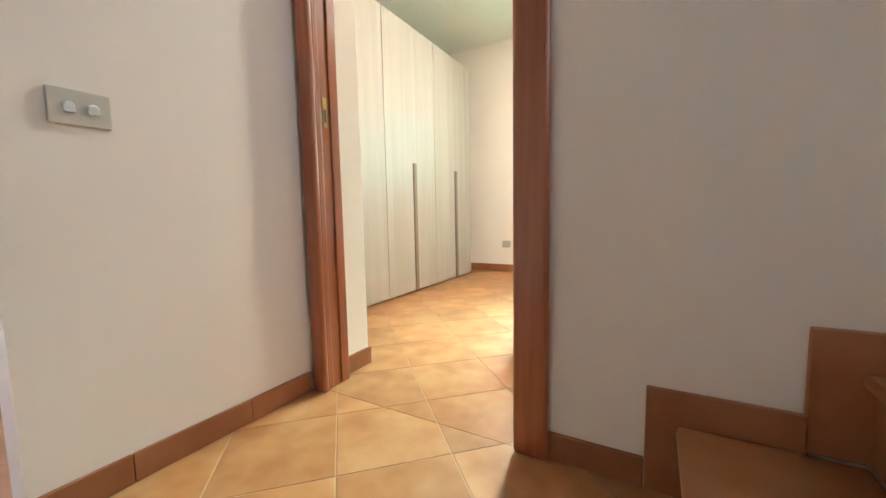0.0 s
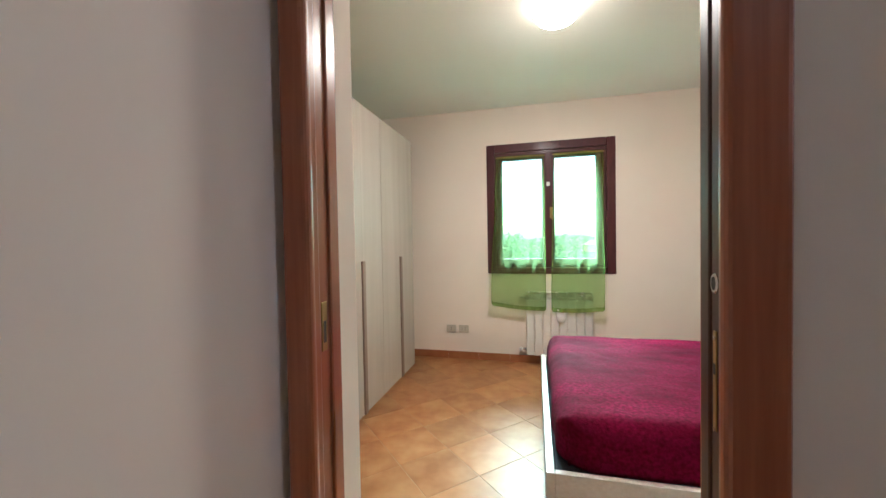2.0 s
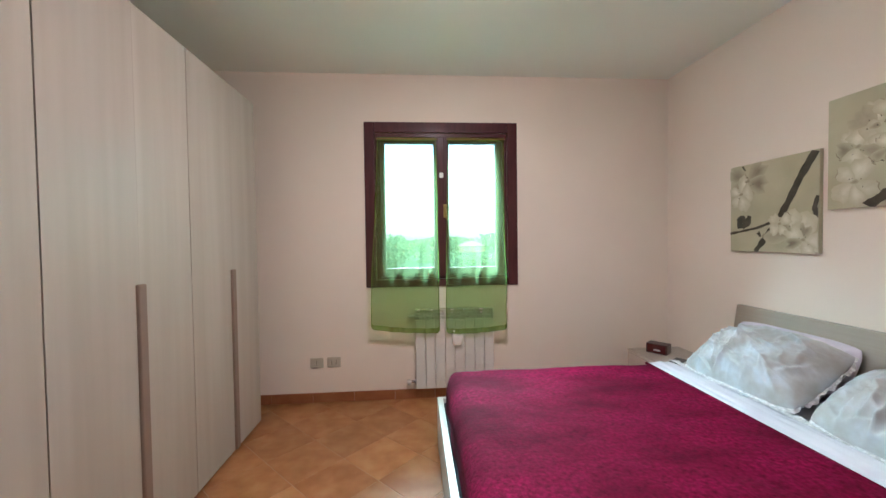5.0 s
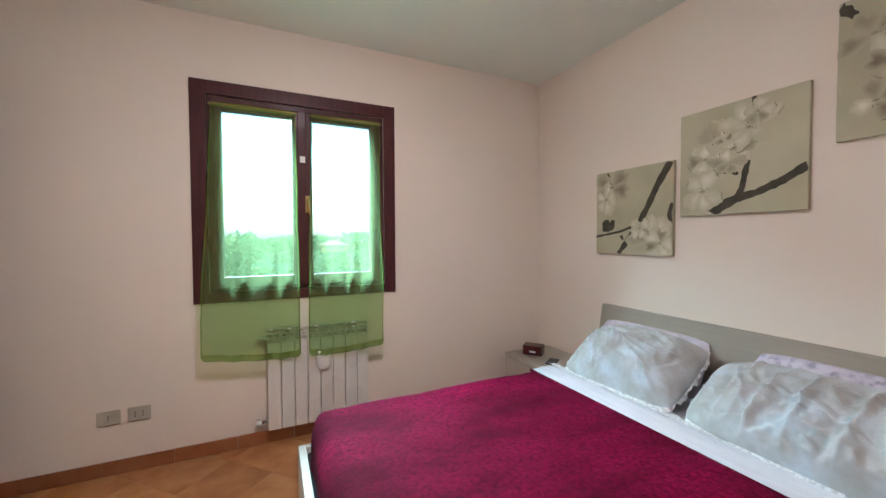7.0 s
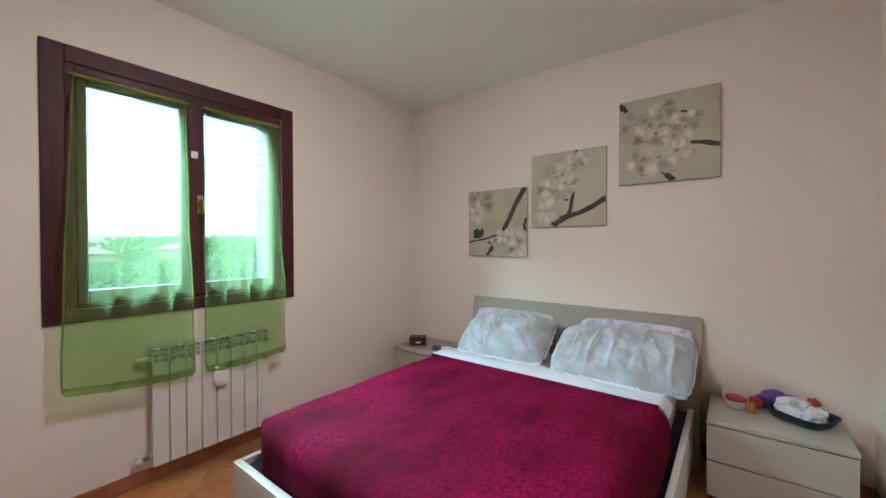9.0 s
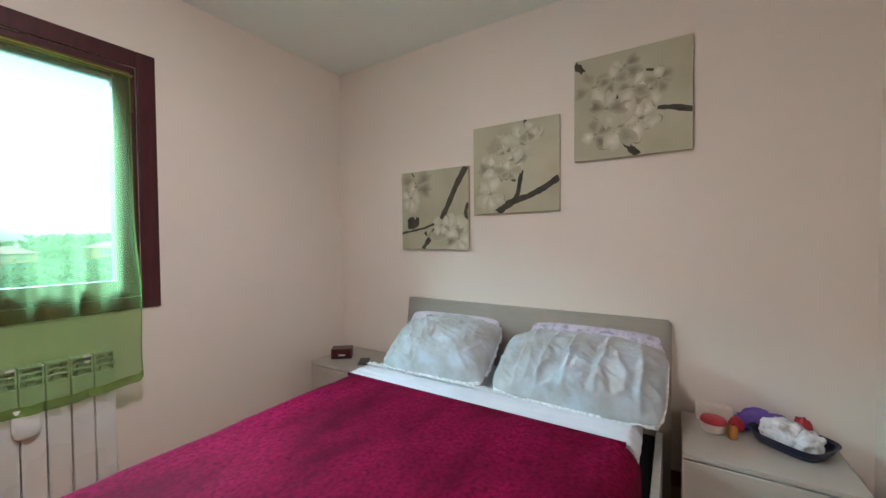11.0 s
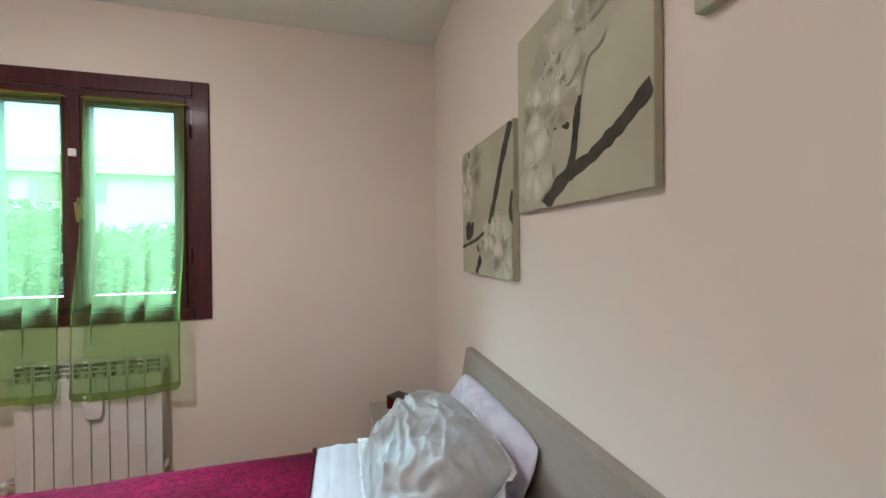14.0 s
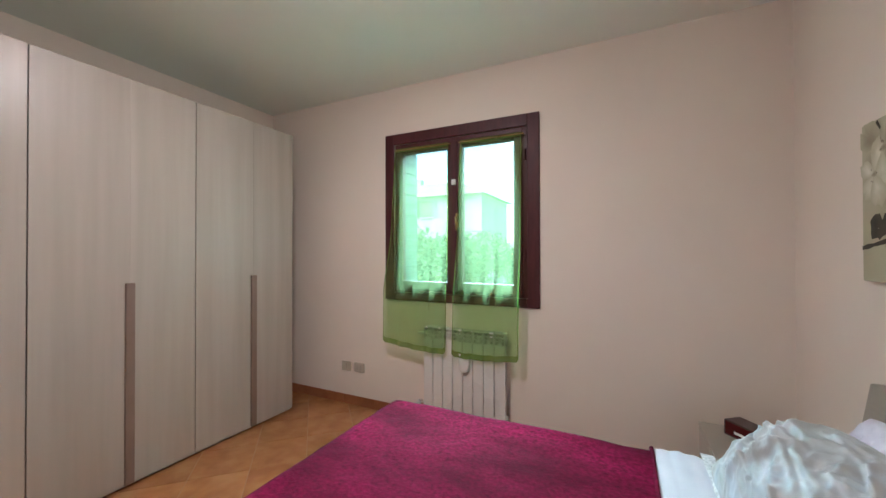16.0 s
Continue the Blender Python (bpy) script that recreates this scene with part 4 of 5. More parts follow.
# ---- radiator ----
radiator = thing("radiator", (-0.31, 4.81, 0.1), "white aluminium radiator with eight sections under the window", "radiator")
RX0, RX1, RZ0, RZ1, RF = -0.636, 0.004, 0.104, 0.748, 4.800
step = (RX1 - RX0) / 8
for k in range(8):
    a, b = RX0 + step * k + 0.002, RX0 + step * (k + 1) - 0.002
    sec = part("section", box(a, b, RF, RF + 0.012, RZ0, RZ1 - 0.085, 0.004, 2), RADIATOR, radiator)
    bm = bmesh.new()
    block(bm, (a + b) / 2 - 0.014, (a + b) / 2 + 0.014, RF + 0.012, RF + 0.060, RZ0 + 0.01, RZ1 - 0.03, 0.003, 1)
    for yy in (RF + 0.024, RF + 0.044):
        block(bm, a + 0.002, b - 0.002, yy, yy + 0.004, RZ0 + 0.02, RZ1 - 0.05)
    part("fin", bm, RADIATOR, sec)
    bm = bmesh.new()
    block(bm, a, b, RF, RF + 0.060, RZ1 - 0.010, RZ1, 0.003, 2)
    for z in (RZ1 - 0.036, RZ1 - 0.062):
        block(bm, a, b, RF + 0.002, RF + 0.012, z, z + 0.010, 0.002, 1)
    block(bm, a, a + 0.006, RF + 0.003, RF + 0.058, RZ1 - 0.085, RZ1 - 0.010)
    block(bm, b - 0.006, b, RF + 0.003, RF + 0.058, RZ1 - 0.085, RZ1 - 0.010)
    part("grille", bm, RADIATOR, sec)
for z in (RZ0 + 0.05, RZ1 - 0.06):
    part("manifold", rod(bmesh.new(), (RX0 - 0.006, RF + 0.036, z), (RX1 + 0.006, RF + 0.036, z), 0.019, n=20), RADIATOR, radiator, smooth=True)
valve = part("valve", rod(bmesh.new(), (RX0 - 0.065, RF + 0.036, RZ0 + 0.05), (RX0 - 0.006, RF + 0.036, RZ0 + 0.05), 0.011), CHROME, radiator, "chrome radiator valve", smooth=True)
bm = rod(bmesh.new(), (RX0 - 0.055, RF + 0.036, RZ0 + 0.05), (RX0 - 0.055, RF + 0.004, RZ0 + 0.05), 0.020, 0.016, 20)
part("knob", bm, WHITE_PLASTIC, valve, "white valve knob", smooth=True)
part("pipe", rod(bmesh.new(), (RX0 - 0.055, RF + 0.036, RZ0 + 0.05), (RX0 - 0.055, NORTH, RZ0 + 0.05), 0.008), CHROME, radiator)
part("vent", rod(bmesh.new(), (RX0 - 0.06, RF + 0.036, RZ1 - 0.06), (RX0 - 0.006, RF + 0.036, RZ1 - 0.06), 0.012, 0.014), WHITE_PLASTIC, radiator, "white air vent")
for x in (RX0 + step, RX1 - step):
    part("bracket", box(x - 0.008, x + 0.008, RF + 0.045, NORTH, RZ1 - 0.075, RZ1 - 0.066), RADIATOR, radiator)
humid = thing("humidifier_cup", (-0.30, 4.74, 0.45), "white round cup hung on the radiator's front", "humidifier")
bm = lathe([(0.0, 0.0), (0.022, 0.0), (0.036, 0.012), (0.043, 0.04), (0.044, 0.13), (0.040, 0.13), (0.039, 0.04), (0.0, 0.012)], 28, (0, 0, 0.450))
bmesh.ops.transform(bm, matrix=Matrix.Translation((-0.298, RF - 0.0155, 0)) @ Matrix.Diagonal((1, 0.33, 1, 1)), verts=bm.verts)
part("cup", bm, WHITE_PLASTIC, humid, smooth=True)
part("hook", box(-0.304, -0.292, RF - 0.003, RF - 0.0005, 0.53, 0.665), WHITE_PLASTIC, humid)

# ---- sockets and switch ----


def wall_plate(name, x0, x1, z0, z1, label, holes):
    root = thing(name, ((x0 + x1) / 2, NORTH - 0.004, (z0 + z1) / 2), label, "socket", "sockets beside the window")
    part("plate", box(x0, x1, NORTH - 0.010, NORTH - 0.0005, z0, z1, 0.003, 2), PLATE, root)
    c, d = (x0 + x1) / 2, (z0 + z1) / 2
    for k in range(holes):
        off = (k - (holes - 1) / 2) * 0.036
        mod = part("module", box(c + off - 0.0165, c + off + 0.0165, NORTH - 0.0115, NORTH - 0.0101, d - 0.023, d + 0.023, 0.0006, 1), PLATE, root)
        for dz in (-0.012, 0.0, 0.012):
            part("hole", rod(bmesh.new(), (c + off, NORTH - 0.0118, d + dz), (c + off, NORTH - 0.0112, d + dz), 0.0035, n=10), PLATE_DARK, mod)


wall_plate("wall_socket", -1.488, -1.384, 0.285, 0.364, "beige wall socket plate above the baseboard", 1)
wall_plate("wall_socket", -1.352, -1.246, 0.287, 0.366, "beige wall socket plate with two modules", 2)
switch = thing("light_switch", (-1.07, 1.012, 0.95), "beige light switch plate with two white rockers", "switch")
part("plate", box(-1.0745, -1.065, 0.957, 1.070, 0.912, 0.992, 0.003, 2), PLATE, switch)
for y in (0.993, 1.037):
    rocker = lathe([(0.0, 0.0), (0.0105, 0.0), (0.0105, 0.003), (0.008, 0.0055), (0.0, 0.006)], 20)
    bmesh.ops.transform(rocker, matrix=pose(-1.0652, y, 0.954, 0, 90, 0), verts=rocker.verts)
    block(rocker, -1.0652, -1.0605, y - 0.0105, y + 0.0105, 0.939, 0.954, 0.0015, 1)
    part("rocker", rocker, WHITE_PLASTIC, switch, "white arched rocker")

intercom = thing("wall_intercom", (-1.07, 1.03, 1.34), "white wall intercom with a grey handset hung on the landing wall", "intercom")
part("base", box(-1.0745, -1.040, 0.972, 1.071, 1.345, 1.56, 0.006, 3), WHITE_PLASTIC, intercom)
handset = part("handset", box(-1.036, -1.020, 0.975, 1.012, 1.30, 1.55, 0.007, 3), WHITE_PLASTIC, intercom)
part("earpiece", box(-1.041, -1.018, 0.973, 1.014, 1.49, 1.552, 0.006, 3), WHITE_PLASTIC, handset)
part("mouthpiece", box(-1.041, -1.018, 0.973, 1.014, 1.298, 1.36, 0.006, 3), WHITE_PLASTIC, handset)
bm = bmesh.new()
loop = [(-1.062, 0.995 + 0.030 * math.sin(math.pi * k / 10), 1.345 - 0.118 * math.sin(math.pi * k / 10) ** 0.7) for k in range(11)]
for p, q in zip(loop, loop[1:]):
    rod(bm, p, q, 0.0035, n=8)
part("cord", bm, PLATE, intercom, "grey coiled cord")

# ---- ceiling lamp ----
lamp = thing("ceiling_lamp", (-0.397, 3.255, CEIL), "round opal glass ceiling lamp, lit", "ceiling lamp")
prof = [(0.0, -0.110)] + [(0.138 * math.sin(a), -0.03 - 0.080 * math.cos(a)) for a in [math.pi / 2 * k / 12 for k in range(1, 13)]] + [(0.133, -0.022), (0.0, -0.022)]
shade = part("shade", lathe(prof, 48, (-0.397, 3.255, CEIL)), LAMP_GLASS, lamp, "glowing opal glass bowl", smooth=True)
shade.data.materials.append(LAMP_EDGE)
for p in shade.data.polygons:
    p.material_index = 1 if p.center.z > CEIL - 0.078 else 0
part("base", lathe([(0.0, -0.022), (0.12, -0.022), (0.125, -0.012), (0.125, -0.0005), (0.0, -0.0005)], 40, (-0.397, 3.255, CEIL)), WHITE_PLASTIC, lamp, smooth=True)
for k in range(3):
    a = radians(40 + 120 * k)
    part("clip", rod(bmesh.new(), (-0.397 + 0.135 * math.cos(a), 3.255 + 0.135 * math.sin(a), CEIL - 0.030),
         (-0.397 + 0.151 * math.cos(a), 3.255 + 0.151 * math.sin(a), CEIL - 0.028), 0.007), BRASS, lamp, "small brass clip")

# ---- canvas prints ----


def ribbon(bm, pts, widths, m, lift):
    """A flat tapering stroke through the points (u, v of the print)."""
    fine = []
    for k in range(len(pts) - 1):
        for s in range(6):
            q = s / 6
            fine.append((Vector(pts[k]).lerp(Vector(pts[k + 1]), q), widths[k] + (widths[k + 1] - widths[k]) * q))
    fine.append((Vector(pts[-1]), widths[-1]))
    left, right = [], []
    for k, (p, w) in enumerate(fine):
        d = (fine[min(k + 1, len(fine) - 1)][0] - fine[max(k - 1, 0)][0]).normalized()
        nrm = Vector((-d.y, d.x))
        w = 0.95 * w * (1 + 0.5 * noise.noise(Vector((p.x * 25, p.y * 25, 1.0))))
        for lst, sgn in ((left, 1), (right, -1)):
            c = p + nrm * w / 2 * sgn
            lst.append(bm.verts.new(m @ Vector((-lift, 0.56 * (1 - min(max(c.x, 0), 1)), 0.56 * min(max(c.y, 0), 1)))))
    for k in range(len(fine) - 1):
        bm.faces.new((left[k], left[k + 1], right[k + 1], right[k]))


def petal(bm, u, v, length, width, angle, m, lift, tone, ragged=0.12, inked=()):
    """One flat petal that starts at (u, v) and points along angle; tone picks one of the print's inks."""
    c, ring = Vector((u, v)), []
    d = Vector((math.cos(radians(angle)), math.sin(radians(angle))))
    nrm = Vector((-d.y, d.x))
    rim = bm.verts.layers.float.get("rim") or bm.verts.layers.float.new("rim")

    def at(p):
        return bm.verts.new(m @ Vector((-lift, 0.56 * (1 - min(max(p.x, 0), 1)), 0.56 * min(max(p.y, 0), 1))))

    heart = at(c + d * length * 0.55)
    for k in range(22):
        a = 2 * math.pi * k / 22
        along = 0.5 - 0.5 * math.cos(a)
        across = math.sin(a) * (0.35 + 0.65 * along)
        p = c + d * length * along * (1 + ragged * noise.noise(Vector((a * 2, u * 9, v * 9)))) + nrm * width / 2 * across
        ring.append(at(p))
        ring[-1][rim] = 1.0
    for k in range(22):
        bm.faces.new((heart, ring[k], ring[(k + 1) % 22])).material_index = tone
    if inked:
        first, last = inked
        inner = []
        for k in range(first, last + 1):
            slim = 0.05 + 0.10 * math.sin(math.pi * (k - first) / (last - first)) * (1 + 0.5 * noise.noise(Vector((k * 0.7, u * 9, v * 9))))
            outer = ring[k % 22].co + Vector((-0.00012, 0, 0))
            inner.append((bm.verts.new(outer), bm.verts.new(outer.lerp(heart.co + Vector((-0.00012, 0, 0)), slim))))
        for p, q in zip(inner, inner[1:]):
            bm.faces.new((p[0], q[0], q[1], p[1])).material_index = 1


def blossom(u, v, r, m, lift, seed, dim, petals, spin):
    rng = random.Random(seed)
    bm = bmesh.new()
    for k in range(petals):
        tone = 1 if (dim and k % 2 == 0) or rng.random() < 0.22 else 0
        petal(bm, u, v, r * rng.uniform(1.0, 1.5), r * rng.uniform(1.0, 1.55), spin + 360 / petals * k + rng.uniform(-22, 22), m, lift + 0.00023 * k, tone, 0.3,
              rng.choice(((), (7, 11), (), (), (11, 14), (), ())))
    petal(bm, u - r * 0.2, v, r * 0.4, r * 0.34, 10, m, lift + 0.00157, 1)
    for k in range(4):
        a = radians(rng.uniform(0, 360))
        q = r * rng.uniform(0.12, 0.42)
        petal(bm, u + q * math.cos(a), v + q * math.sin(a), r * 0.08, r * 0.05, rng.uniform(0, 360), m, lift + 0.00195, 2)
    return bm


def canvas(y_left, z_low, strokes, flowers, label):
    """A square canvas on the east wall; strokes and flowers are given in the print's own u (rightwards) and v (upwards)."""
    size = 0.56
    front = 1.521
    root = thing("canvas_print", (1.533, y_left - size / 2, z_low), label, "picture", "blossom prints above the bed")
    part("canvas", box(front, EAST - 0.001, y_left - size, y_left, z_low, z_low + size, 0.003, 2), CANVAS, root)
    m = Matrix.Translation((front, y_left - size, z_low))
    for k, (pts, widths) in enumerate(strokes):
        bm = bmesh.new()
        ribbon(bm, pts, widths, m, 0.0006 + 0.0003 * k)
        part("printed_branch", bm, BRANCH, root, "dark printed branch")
    for k, (u, v, r, dim, petals, spin) in enumerate(flowers):
        ob = part("printed_blossom", blossom(u, v, r, m, 0.0028 + 0.0004 * k, int(u * 100 + v * 1000), dim, petals, spin), PETAL, root, "pale printed blossom")
        ob.data.materials.append(PETAL_DIM)
        ob.data.materials.append(BRANCH)


canvas(4.204, 1.207,
       [(((0.33, 0.0), (0.45, 0.15), (0.57, 0.31), (0.70, 0.52), (0.82, 0.76), (0.97, 1.0)), (0.05, 0.07, 0.075, 0.07, 0.08, 0.09)),
        (((0.0, 0.21), (0.16, 0.235), (0.36, 0.27), (0.57, 0.34)), (0.03, 0.028, 0.03, 0.035)),
        (((0.14, 0.27), (0.13, 0.36), (0.20, 0.40)), (0.06, 0.09, 0.05)), (((0.17, 0.27), (0.24, 0.35), (0.26, 0.41)), (0.05, 0.09, 0.04)),
        (((0.98, 0.33), (0.96, 0.45), (0.99, 0.56)), (0.03, 0.06, 0.03)), (((0.37, 0.22), (0.40, 0.17)), (0.05, 0.02)), (((0.16, 0.98), (0.20, 0.93)), (0.05, 0.03))],
       [(0.76, 0.20, 0.23, False, 6, 20), (0.24, 0.80, 0.20, True, 5, 60), (0.15, 0.66, 0.15, False, 5, 10), (0.62, 0.30, 0.12, False, 4, 40), (0.86, 0.13, 0.16, False, 5, 0)],
       "square canvas print of white blossom with a steep dark branch")
canvas(3.606, 1.438,
       [(((0.30, 0.0), (0.42, 0.09), (0.52, 0.14), (0.66, 0.17), (0.84, 0.25), (1.0, 0.35)), (0.09, 0.085, 0.08, 0.06, 0.065, 0.075)),
        (((0.50, 0.12), (0.55, 0.22), (0.57, 0.34), (0.60, 0.50)), (0.06, 0.055, 0.05, 0.035)),
        (((0.63, 1.0), (0.635, 0.92)), (0.04, 0.03)), (((0.30, 0.37), (0.42, 0.40), (0.52, 0.35)), (0.02, 0.06, 0.03))],
       [(0.36, 0.66, 0.21, False, 6, 15), (0.24, 0.52, 0.15, True, 5, 45), (0.48, 0.58, 0.16, False, 5, 80), (0.60, 0.74, 0.17, False, 5, 30), (0.22, 0.22, 0.17, False, 5, 60),
        (0.46, 0.46, 0.10, True, 4, 10), (0.66, 0.86, 0.10, False, 5, 0)],
       "square canvas print of a blossom cluster on a forked branch")
canvas(2.964, 1.708,
       [(((0.0, 0.98), (0.05, 0.92), (0.10, 0.86)), (0.07, 0.07, 0.05)), (((0.36, 0.52), (0.52, 0.47), (0.66, 0.47)), (0.03, 0.05, 0.03)),
        (((0.73, 0.41), (0.86, 0.39), (1.0, 0.345)), (0.035, 0.05, 0.055)), (((0.47, 0.14), (0.51, 0.07), (0.58, 0.0)), (0.07, 0.07, 0.06)),
        (((0.18, 0.21), (0.24, 0.25), (0.30, 0.31)), (0.02, 0.03, 0.015)), (((0.42, 0.48), (0.38, 0.62)), (0.05, 0.015)), (((0.42, 0.47), (0.31, 0.55)), (0.04, 0.012)), (((0.60, 0.78), (0.68, 0.76), (0.74, 0.74)), (0.015, 0.025, 0.01))],
       [(0.20, 0.24, 0.12, False, 4, 30), (0.46, 0.84, 0.13, True, 4, 50), (0.18, 0.70, 0.15, True, 4, 20), (0.68, 0.58, 0.15, True, 4, 35), (0.74, 0.66, 0.10, True, 4, 15),
        (0.36, 0.74, 0.11, True, 4, 0), (0.60, 0.33, 0.17, False, 5, 40), (0.43, 0.28, 0.19, False, 5, 10), (0.53, 0.63, 0.12, False, 4, 70), (0.30, 0.47, 0.14, True, 4, 0)],
       "square canvas print of grey and white blossom, hung highest")

# ---- outdoors, seen through the window ----
GROUND = -3.4
bm = bmesh.new()
bmesh.ops.create_grid(bm, x_segments=40, y_segments=40, size=2500)
for v in bm.verts:
    v.co.z = GROUND + (0.0 if v.co.length < 120 else 4.0 * (noise.noise(v.co * 0.002) + 0.2))
structure("ground", bm, GRASS, "green meadows reaching to the horizon")


def tree(place, height, spread, count, seed, label):
    root = thing("tree", place, label, "tree", "trees behind the house")
    rng = random.Random(seed)
    base = Vector(place)
    bm = bmesh.new()
    fork = base + Vector((0, 0, height * 0.4))
    rod(bm, base, fork, height * 0.03, height * 0.02, 10)
    tips = []
    for k in range(7):
        a = 2 * math.pi * k / 7 + rng.uniform(-0.3, 0.3)
        tip = fork + Vector((math.cos(a) * spread * rng.uniform(0.4, 0.75), math.sin(a) * spread * rng.uniform(0.4, 0.75), height * rng.uniform(0.15, 0.48)))
        rod(bm, fork - Vector((0, 0, 0.1)), tip, height * 0.013, height * 0.004, 7)
        tips.append((tip, spread * rng.uniform(0.4, 0.62)))
    tips.append((fork + Vector((0, 0, height * 0.42)), spread * 0.55))
    part("trunk", bm, BARK, root)
    verts, faces = [], []
    for k in range(count):
        c, r = tips[rng.randrange(len(tips))]
        d = Vector((rng.gauss(0, 1), rng.gauss(0, 1), rng.gauss(0, 0.8))).normalized() * r * rng.uniform(0.55, 1.05)
        p, s = c + d, rng.uniform(0.09, 0.2)
        e1 = Vector((rng.gauss(0, 1), rng.gauss(0, 1), rng.gauss(0, 1))).normalized()
        e2 = e1.orthogonal().normalized()
        n = len(verts)
        verts += [p - e1 * s, p + e2 * s * 0.5, p + e1 * s, p - e2 * s * 0.5]
        faces.append((n, n + 1, n + 2, n + 3))
    mesh = bpy.data.meshes.new("crown")
    mesh.from_pydata([tuple(v) for v in verts], [], faces)
    mesh.materials.append(LEAF)
    crown = new("crown", mesh)
    crown.parent = root
    crown.matrix_parent_inverse = root.matrix_basis.inverted()
    return root


for k, (x, y, h, sp) in enumerate(((-11.6, 19, 6.2, 2.3), (-8.6, 18, 5.9, 2.3), (-5.9, 19, 5.4, 2.1), (-14.5, 20, 6.0, 2.4), (-3.2, 23, 4.8, 2.0), (-10.0, 15.5, 4.9, 2.0), (-7.0, 15, 4.6, 1.9))):
    tree((x, y, GROUND), h, sp, 3200, 20 + k, "leafy green broadleaf tree in the garden")


def house(x0, x1, y0, y1, wall_top, ridge, windows, label, far=False):
    root = thing("house", ((x0 + x1) / 2, (y0 + y1) / 2, GROUND), label, "house")
    wall = part("wall", box(x0, x1, y0, y1, GROUND, wall_top), OCHRE_WALL if far else HOUSE_WALL, root)
    o = 0.5
    bm = bmesh.new()
    low = [bm.verts.new(c) for c in ((x0 - o, y0 - o, wall_top), (x1 + o, y0 - o, wall_top), (x1 + o, y1 + o, wall_top), (x0 - o, y1 + o, wall_top))]
    top = [bm.verts.new(c) for c in ((x0 + (y1 - y0) / 2, (y0 + y1) / 2, ridge), (x1 - (y1 - y0) / 2, (y0 + y1) / 2, ridge))]
    bm.faces.new(low)
    for f in ((low[0], low[1], top[1], top[0]), (low[1], low[2], top[1]), (low[2], low[3], top[0], top[1]), (low[3], low[0], top[0])):
        bm.faces.new(f)
    roof = part("roof", bm, ROOF, root)
    part("chimney", box((x0 + x1) / 2 + 1, (x0 + x1) / 2 + 1.6, (y0 + y1) / 2 - 0.3, (y0 + y1) / 2 + 0.3, ridge - 0.8, ridge + 0.5), HOUSE_WALL, roof)
    for x, z in windows:
        w = part("window", box(x - 0.5, x + 0.5, y0 - 0.03, y0 + 0.02, z, z + 1.4), PLATE_DARK, root)
        for s in (-1, 1):
            part("shutter", box(x + s * 0.78 - 0.26, x + s * 0.78 + 0.26, y0 - 0.08, y0 - 0.02, z, z + 1.4), SHUTTER, w)
        part("sill", box(x - 0.6, x + 0.6, y0 - 0.14, y0 - 0.001, z - 0.08, z), MARBLE, w)


house(-27, -9.3, 30, 37, 5.9, 7.7, [(-22.0, 4.2), (-19.0, 4.2), (-15.9, 4.2), (-14.2, 4.2), (-19.0, 0.6), (-15.9, 0.6), (-12.4, 0.6)], "pale rendered house with a hipped clay roof")
house(12, 19, 108, 114, -0.6, 0.8, [(14, -2.0), (17, -2.0)], "distant low house with a clay roof among trees", True)
house(28, 36, 112, 118, 0.2, 1.6, [(30.5, -1.5), (33.5, -1.5)], "distant ochre house with a clay roof beside woods", True)

# far woods: many small leaf clumps in an uneven belt
rng = random.Random(77)
verts, faces = [], []
for k in range(14000):
    x = rng.uniform(-90, 150)
    y = 120 + rng.uniform(-12, 25) + 8 * math.sin(x * 0.05)
    tall = 4.6 + 2.4 * noise.noise(Vector((x * 0.05, 0, 3))) + 1.2 * noise.noise(Vector((x * 0.21, 5, 3))) + (2.5 if x > 25 else 0)
    p = Vector((x, y, GROUND + tall * rng.random() ** 0.6))
    s = rng.uniform(0.5, 1.1)
    e1 = Vector((rng.gauss(0, 1), rng.gauss(0, 1), rng.gauss(0, 1))).normalized()
    e2 = e1.orthogonal().normalized()
    n = len(verts)
    verts += [p - e1 * s, p + e2 * s * 0.7, p + e1 * s, p - e2 * s * 0.7]
    faces.append((n, n + 1, n + 2, n + 3))
mesh = bpy.data.meshes.new("far_woods")
mesh.from_pydata([tuple(v) for v in verts], [], faces)
mesh.materials.append(LEAF)
tagged(new("far_woods", mesh), "belt of distant green woodland on the horizon", "woods", kind="stuff")

# hedges and shrubs scattered over the fields
rng = random.Random(91)
verts, faces = [], []
for clump in range(150):
    cx, cy = rng.uniform(-30, 75), rng.uniform(34, 106)
    wide, tall = rng.uniform(1.5, 6.0), rng.uniform(0.8, 2.6)
    for k in range(130):
        p = Vector((cx + rng.gauss(0, wide * 0.5), cy + rng.gauss(0, 0.8), GROUND + tall * rng.random()))
        s = rng.uniform(0.15, 0.4)
        e1 = Vector((rng.gauss(0, 1), rng.gauss(0, 1), rng.gauss(0, 1))).normalized()
        e2 = e1.orthogonal().normalized()
        n = len(verts)
        verts += [p - e1 * s, p + e2 * s * 0.7, p + e1 * s, p - e2 * s * 0.7]
        faces.append((n, n + 1, n + 2, n + 3))
mesh = bpy.data.meshes.new("hedges")
mesh.from_pydata([tuple(v) for v in verts], [], faces)
mesh.materials.append(LEAF)
tagged(new("hedges", mesh), "scattered green hedges and shrubs in the fields", "hedges", kind="stuff")

# ---- floor tiles, laid on the diagonal ----
PITCH, JOINT, THICK = 0.458 / math.sqrt(2), 0.0032, 0.008
U0, V0 = 1.158 / math.sqrt(2), 2.845 / math.sqrt(2)


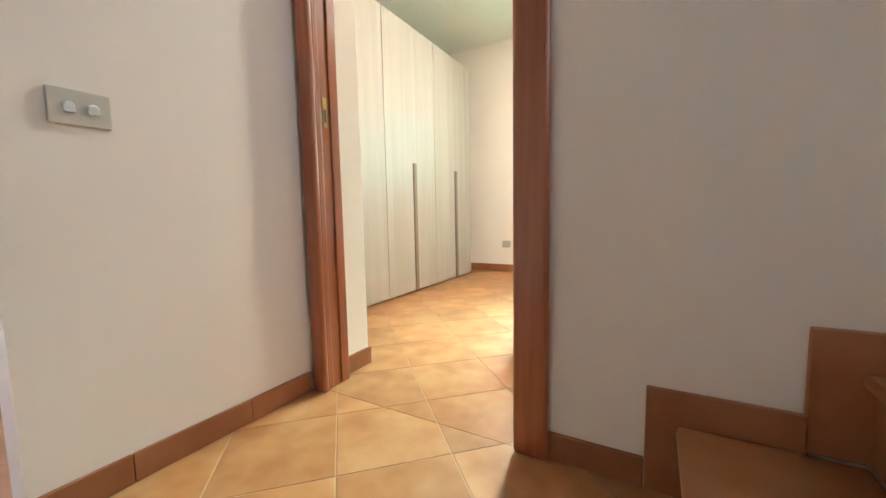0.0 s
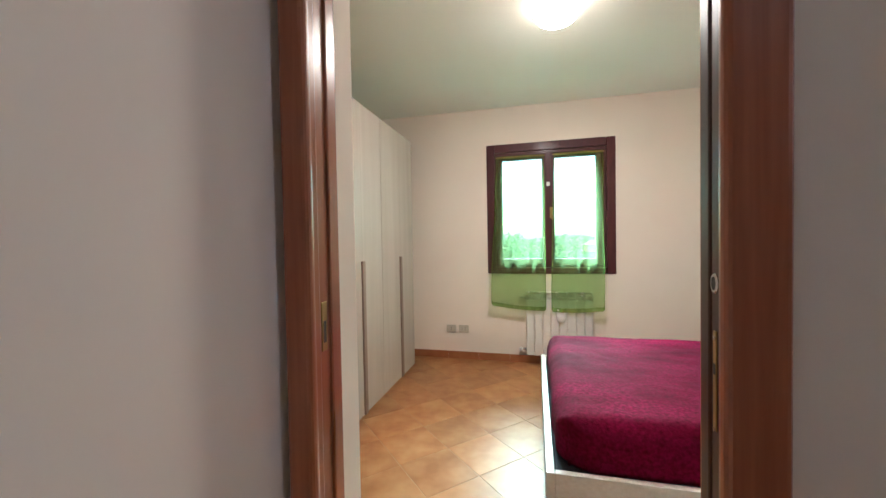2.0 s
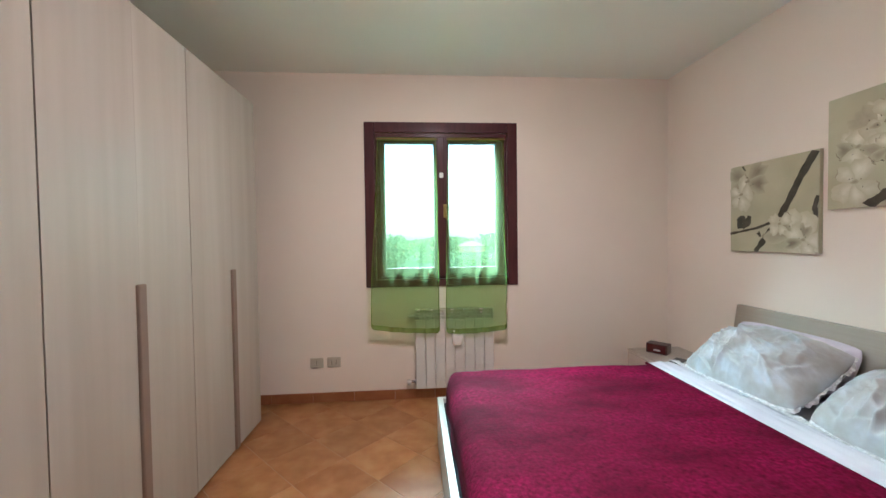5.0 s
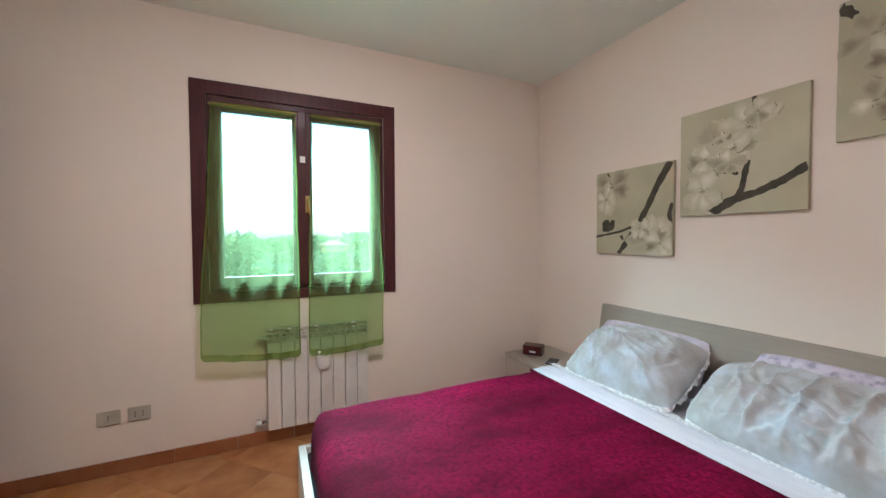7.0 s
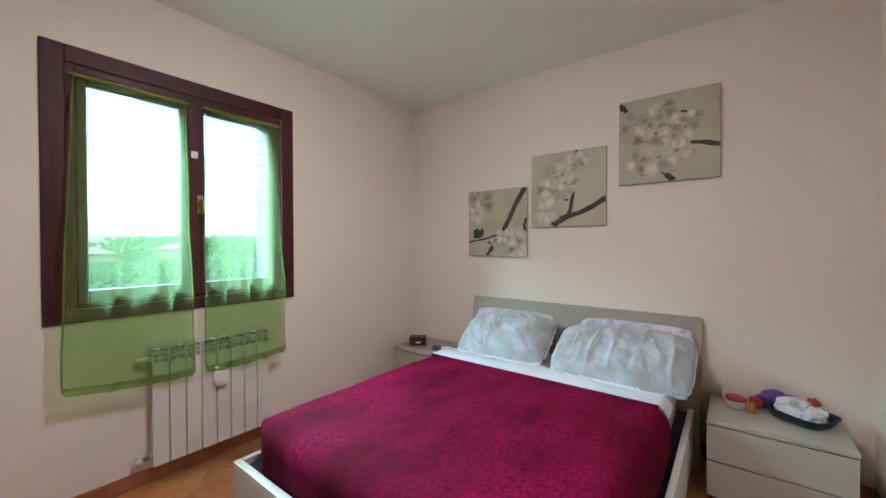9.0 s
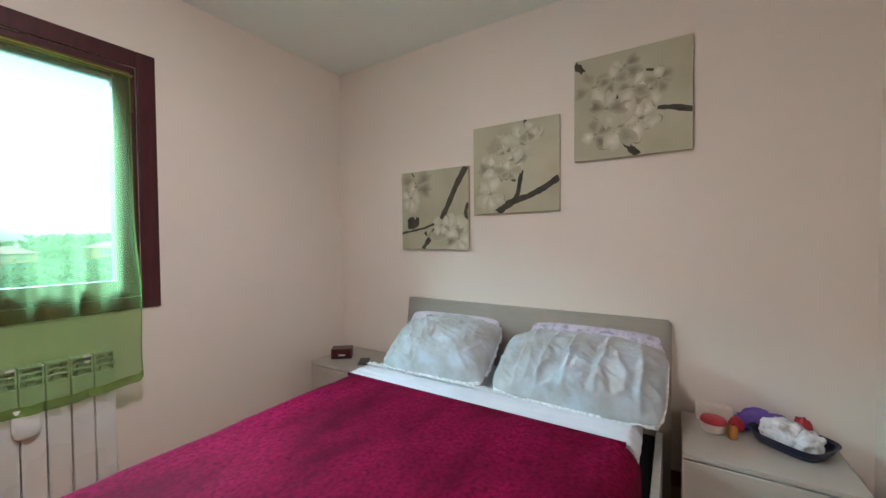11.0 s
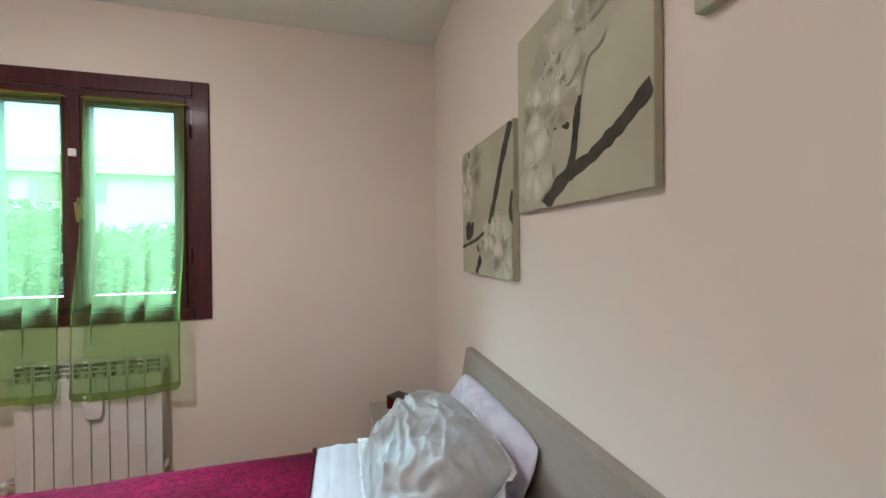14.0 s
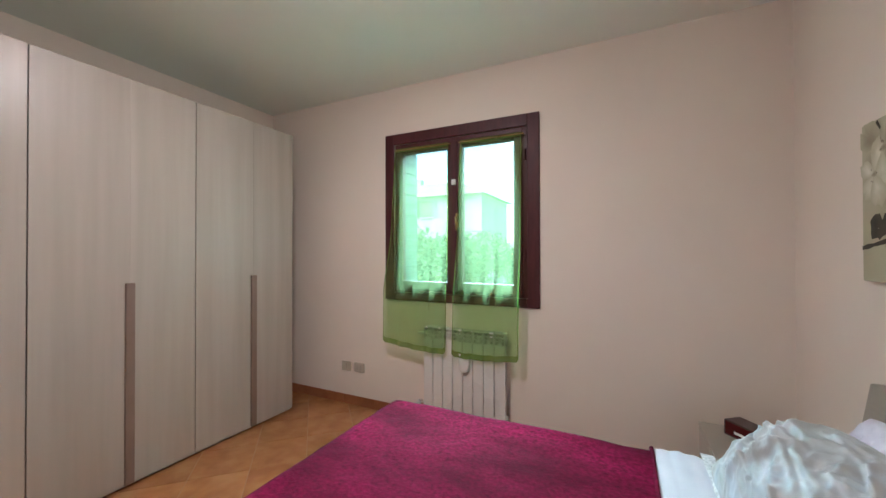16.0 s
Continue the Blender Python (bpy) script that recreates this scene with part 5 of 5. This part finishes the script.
def clip(poly, x0, x1, y0, y1):
    for axis, lim, keep in ((0, x0, 1), (0, x1, -1), (1, y0, 1), (1, y1, -1)):
        out = []
        for k, p in enumerate(poly):
            q = poly[(k + 1) % len(poly)]
            dp, dq = (p[axis] - lim) * keep, (q[axis] - lim) * keep
            if dp >= 0:
                out.append(p)
            if dp * dq < 0:
                s = dp / (dp - dq)
                out.append((p[0] + (q[0] - p[0]) * s, p[1] + (q[1] - p[1]) * s))
        poly = out
        if len(poly) < 3:
            return []
    return poly


def tile_mesh(poly, name):
    """A tile with softened upper edges."""
    bm = bmesh.new()
    cx, cy = sum(p[0] for p in poly) / len(poly), sum(p[1] for p in poly) / len(poly)
    inset = [(p[0] + (cx - p[0]) * 0.008, p[1] + (cy - p[1]) * 0.008) for p in poly]
    low = [bm.verts.new((p[0], p[1], -THICK + 0.001)) for p in poly]
    mid = [bm.verts.new((p[0], p[1], -0.0012)) for p in poly]
    top = [bm.verts.new((p[0], p[1], 0.0)) for p in inset]
    n = len(poly)
    for a, b in ((low, mid), (mid, top)):
        for k in range(n):
            bm.faces.new((a[k], a[(k + 1) % n], b[(k + 1) % n], b[k]))
    bm.faces.new(top)
    bmesh.ops.recalc_face_normals(bm, faces=bm.faces)
    mesh = bpy.data.meshes.new(name)
    bm.to_mesh(mesh)
    bm.free()
    mesh.materials.append(TILE)
    return mesh


h = (PITCH - JOINT) / math.sqrt(2)
WHOLE = [(h, 0.0), (0.0, h), (-h, 0.0), (0.0, -h)]
whole_mesh = tile_mesh(WHOLE, "tile")


def lay(parent, x0, x1, y0, y1):
    for i in range(-12, 16):
        for j in range(-16, 16):
            u, v = U0 + PITCH * (i + 0.5), V0 + PITCH * (j + 0.5)
            cx, cy = (u - v) / math.sqrt(2), (u + v) / math.sqrt(2)
            poly = [(cx + a, cy + b) for a, b in WHOLE]
            cut = clip(poly, x0, x1, y0, y1)
            if len(cut) < 3:
                continue
            area = abs(sum(cut[k][0] * cut[(k + 1) % len(cut)][1] - cut[(k + 1) % len(cut)][0] * cut[k][1] for k in range(len(cut)))) / 2
            if area < 0.0006:
                continue
            if area > 2 * h * h * 0.999:
                mesh, place = whole_mesh, (cx, cy, 0.0)
            else:
                mesh, place = tile_mesh([(p[0] - cx, p[1] - cy) for p in cut], "tile"), (cx, cy, 0.0)
            ob = new("tile", mesh)
            ob.location = place
            ob.parent = parent


lay(floor, WEST, EAST, SOUTH + 0.002, NORTH)
lay(landing, -3.4, 0.184, LANDING + 0.002, SOUTH)
lay(landing, -3.4, -0.302, -0.25, LANDING - 0.002)
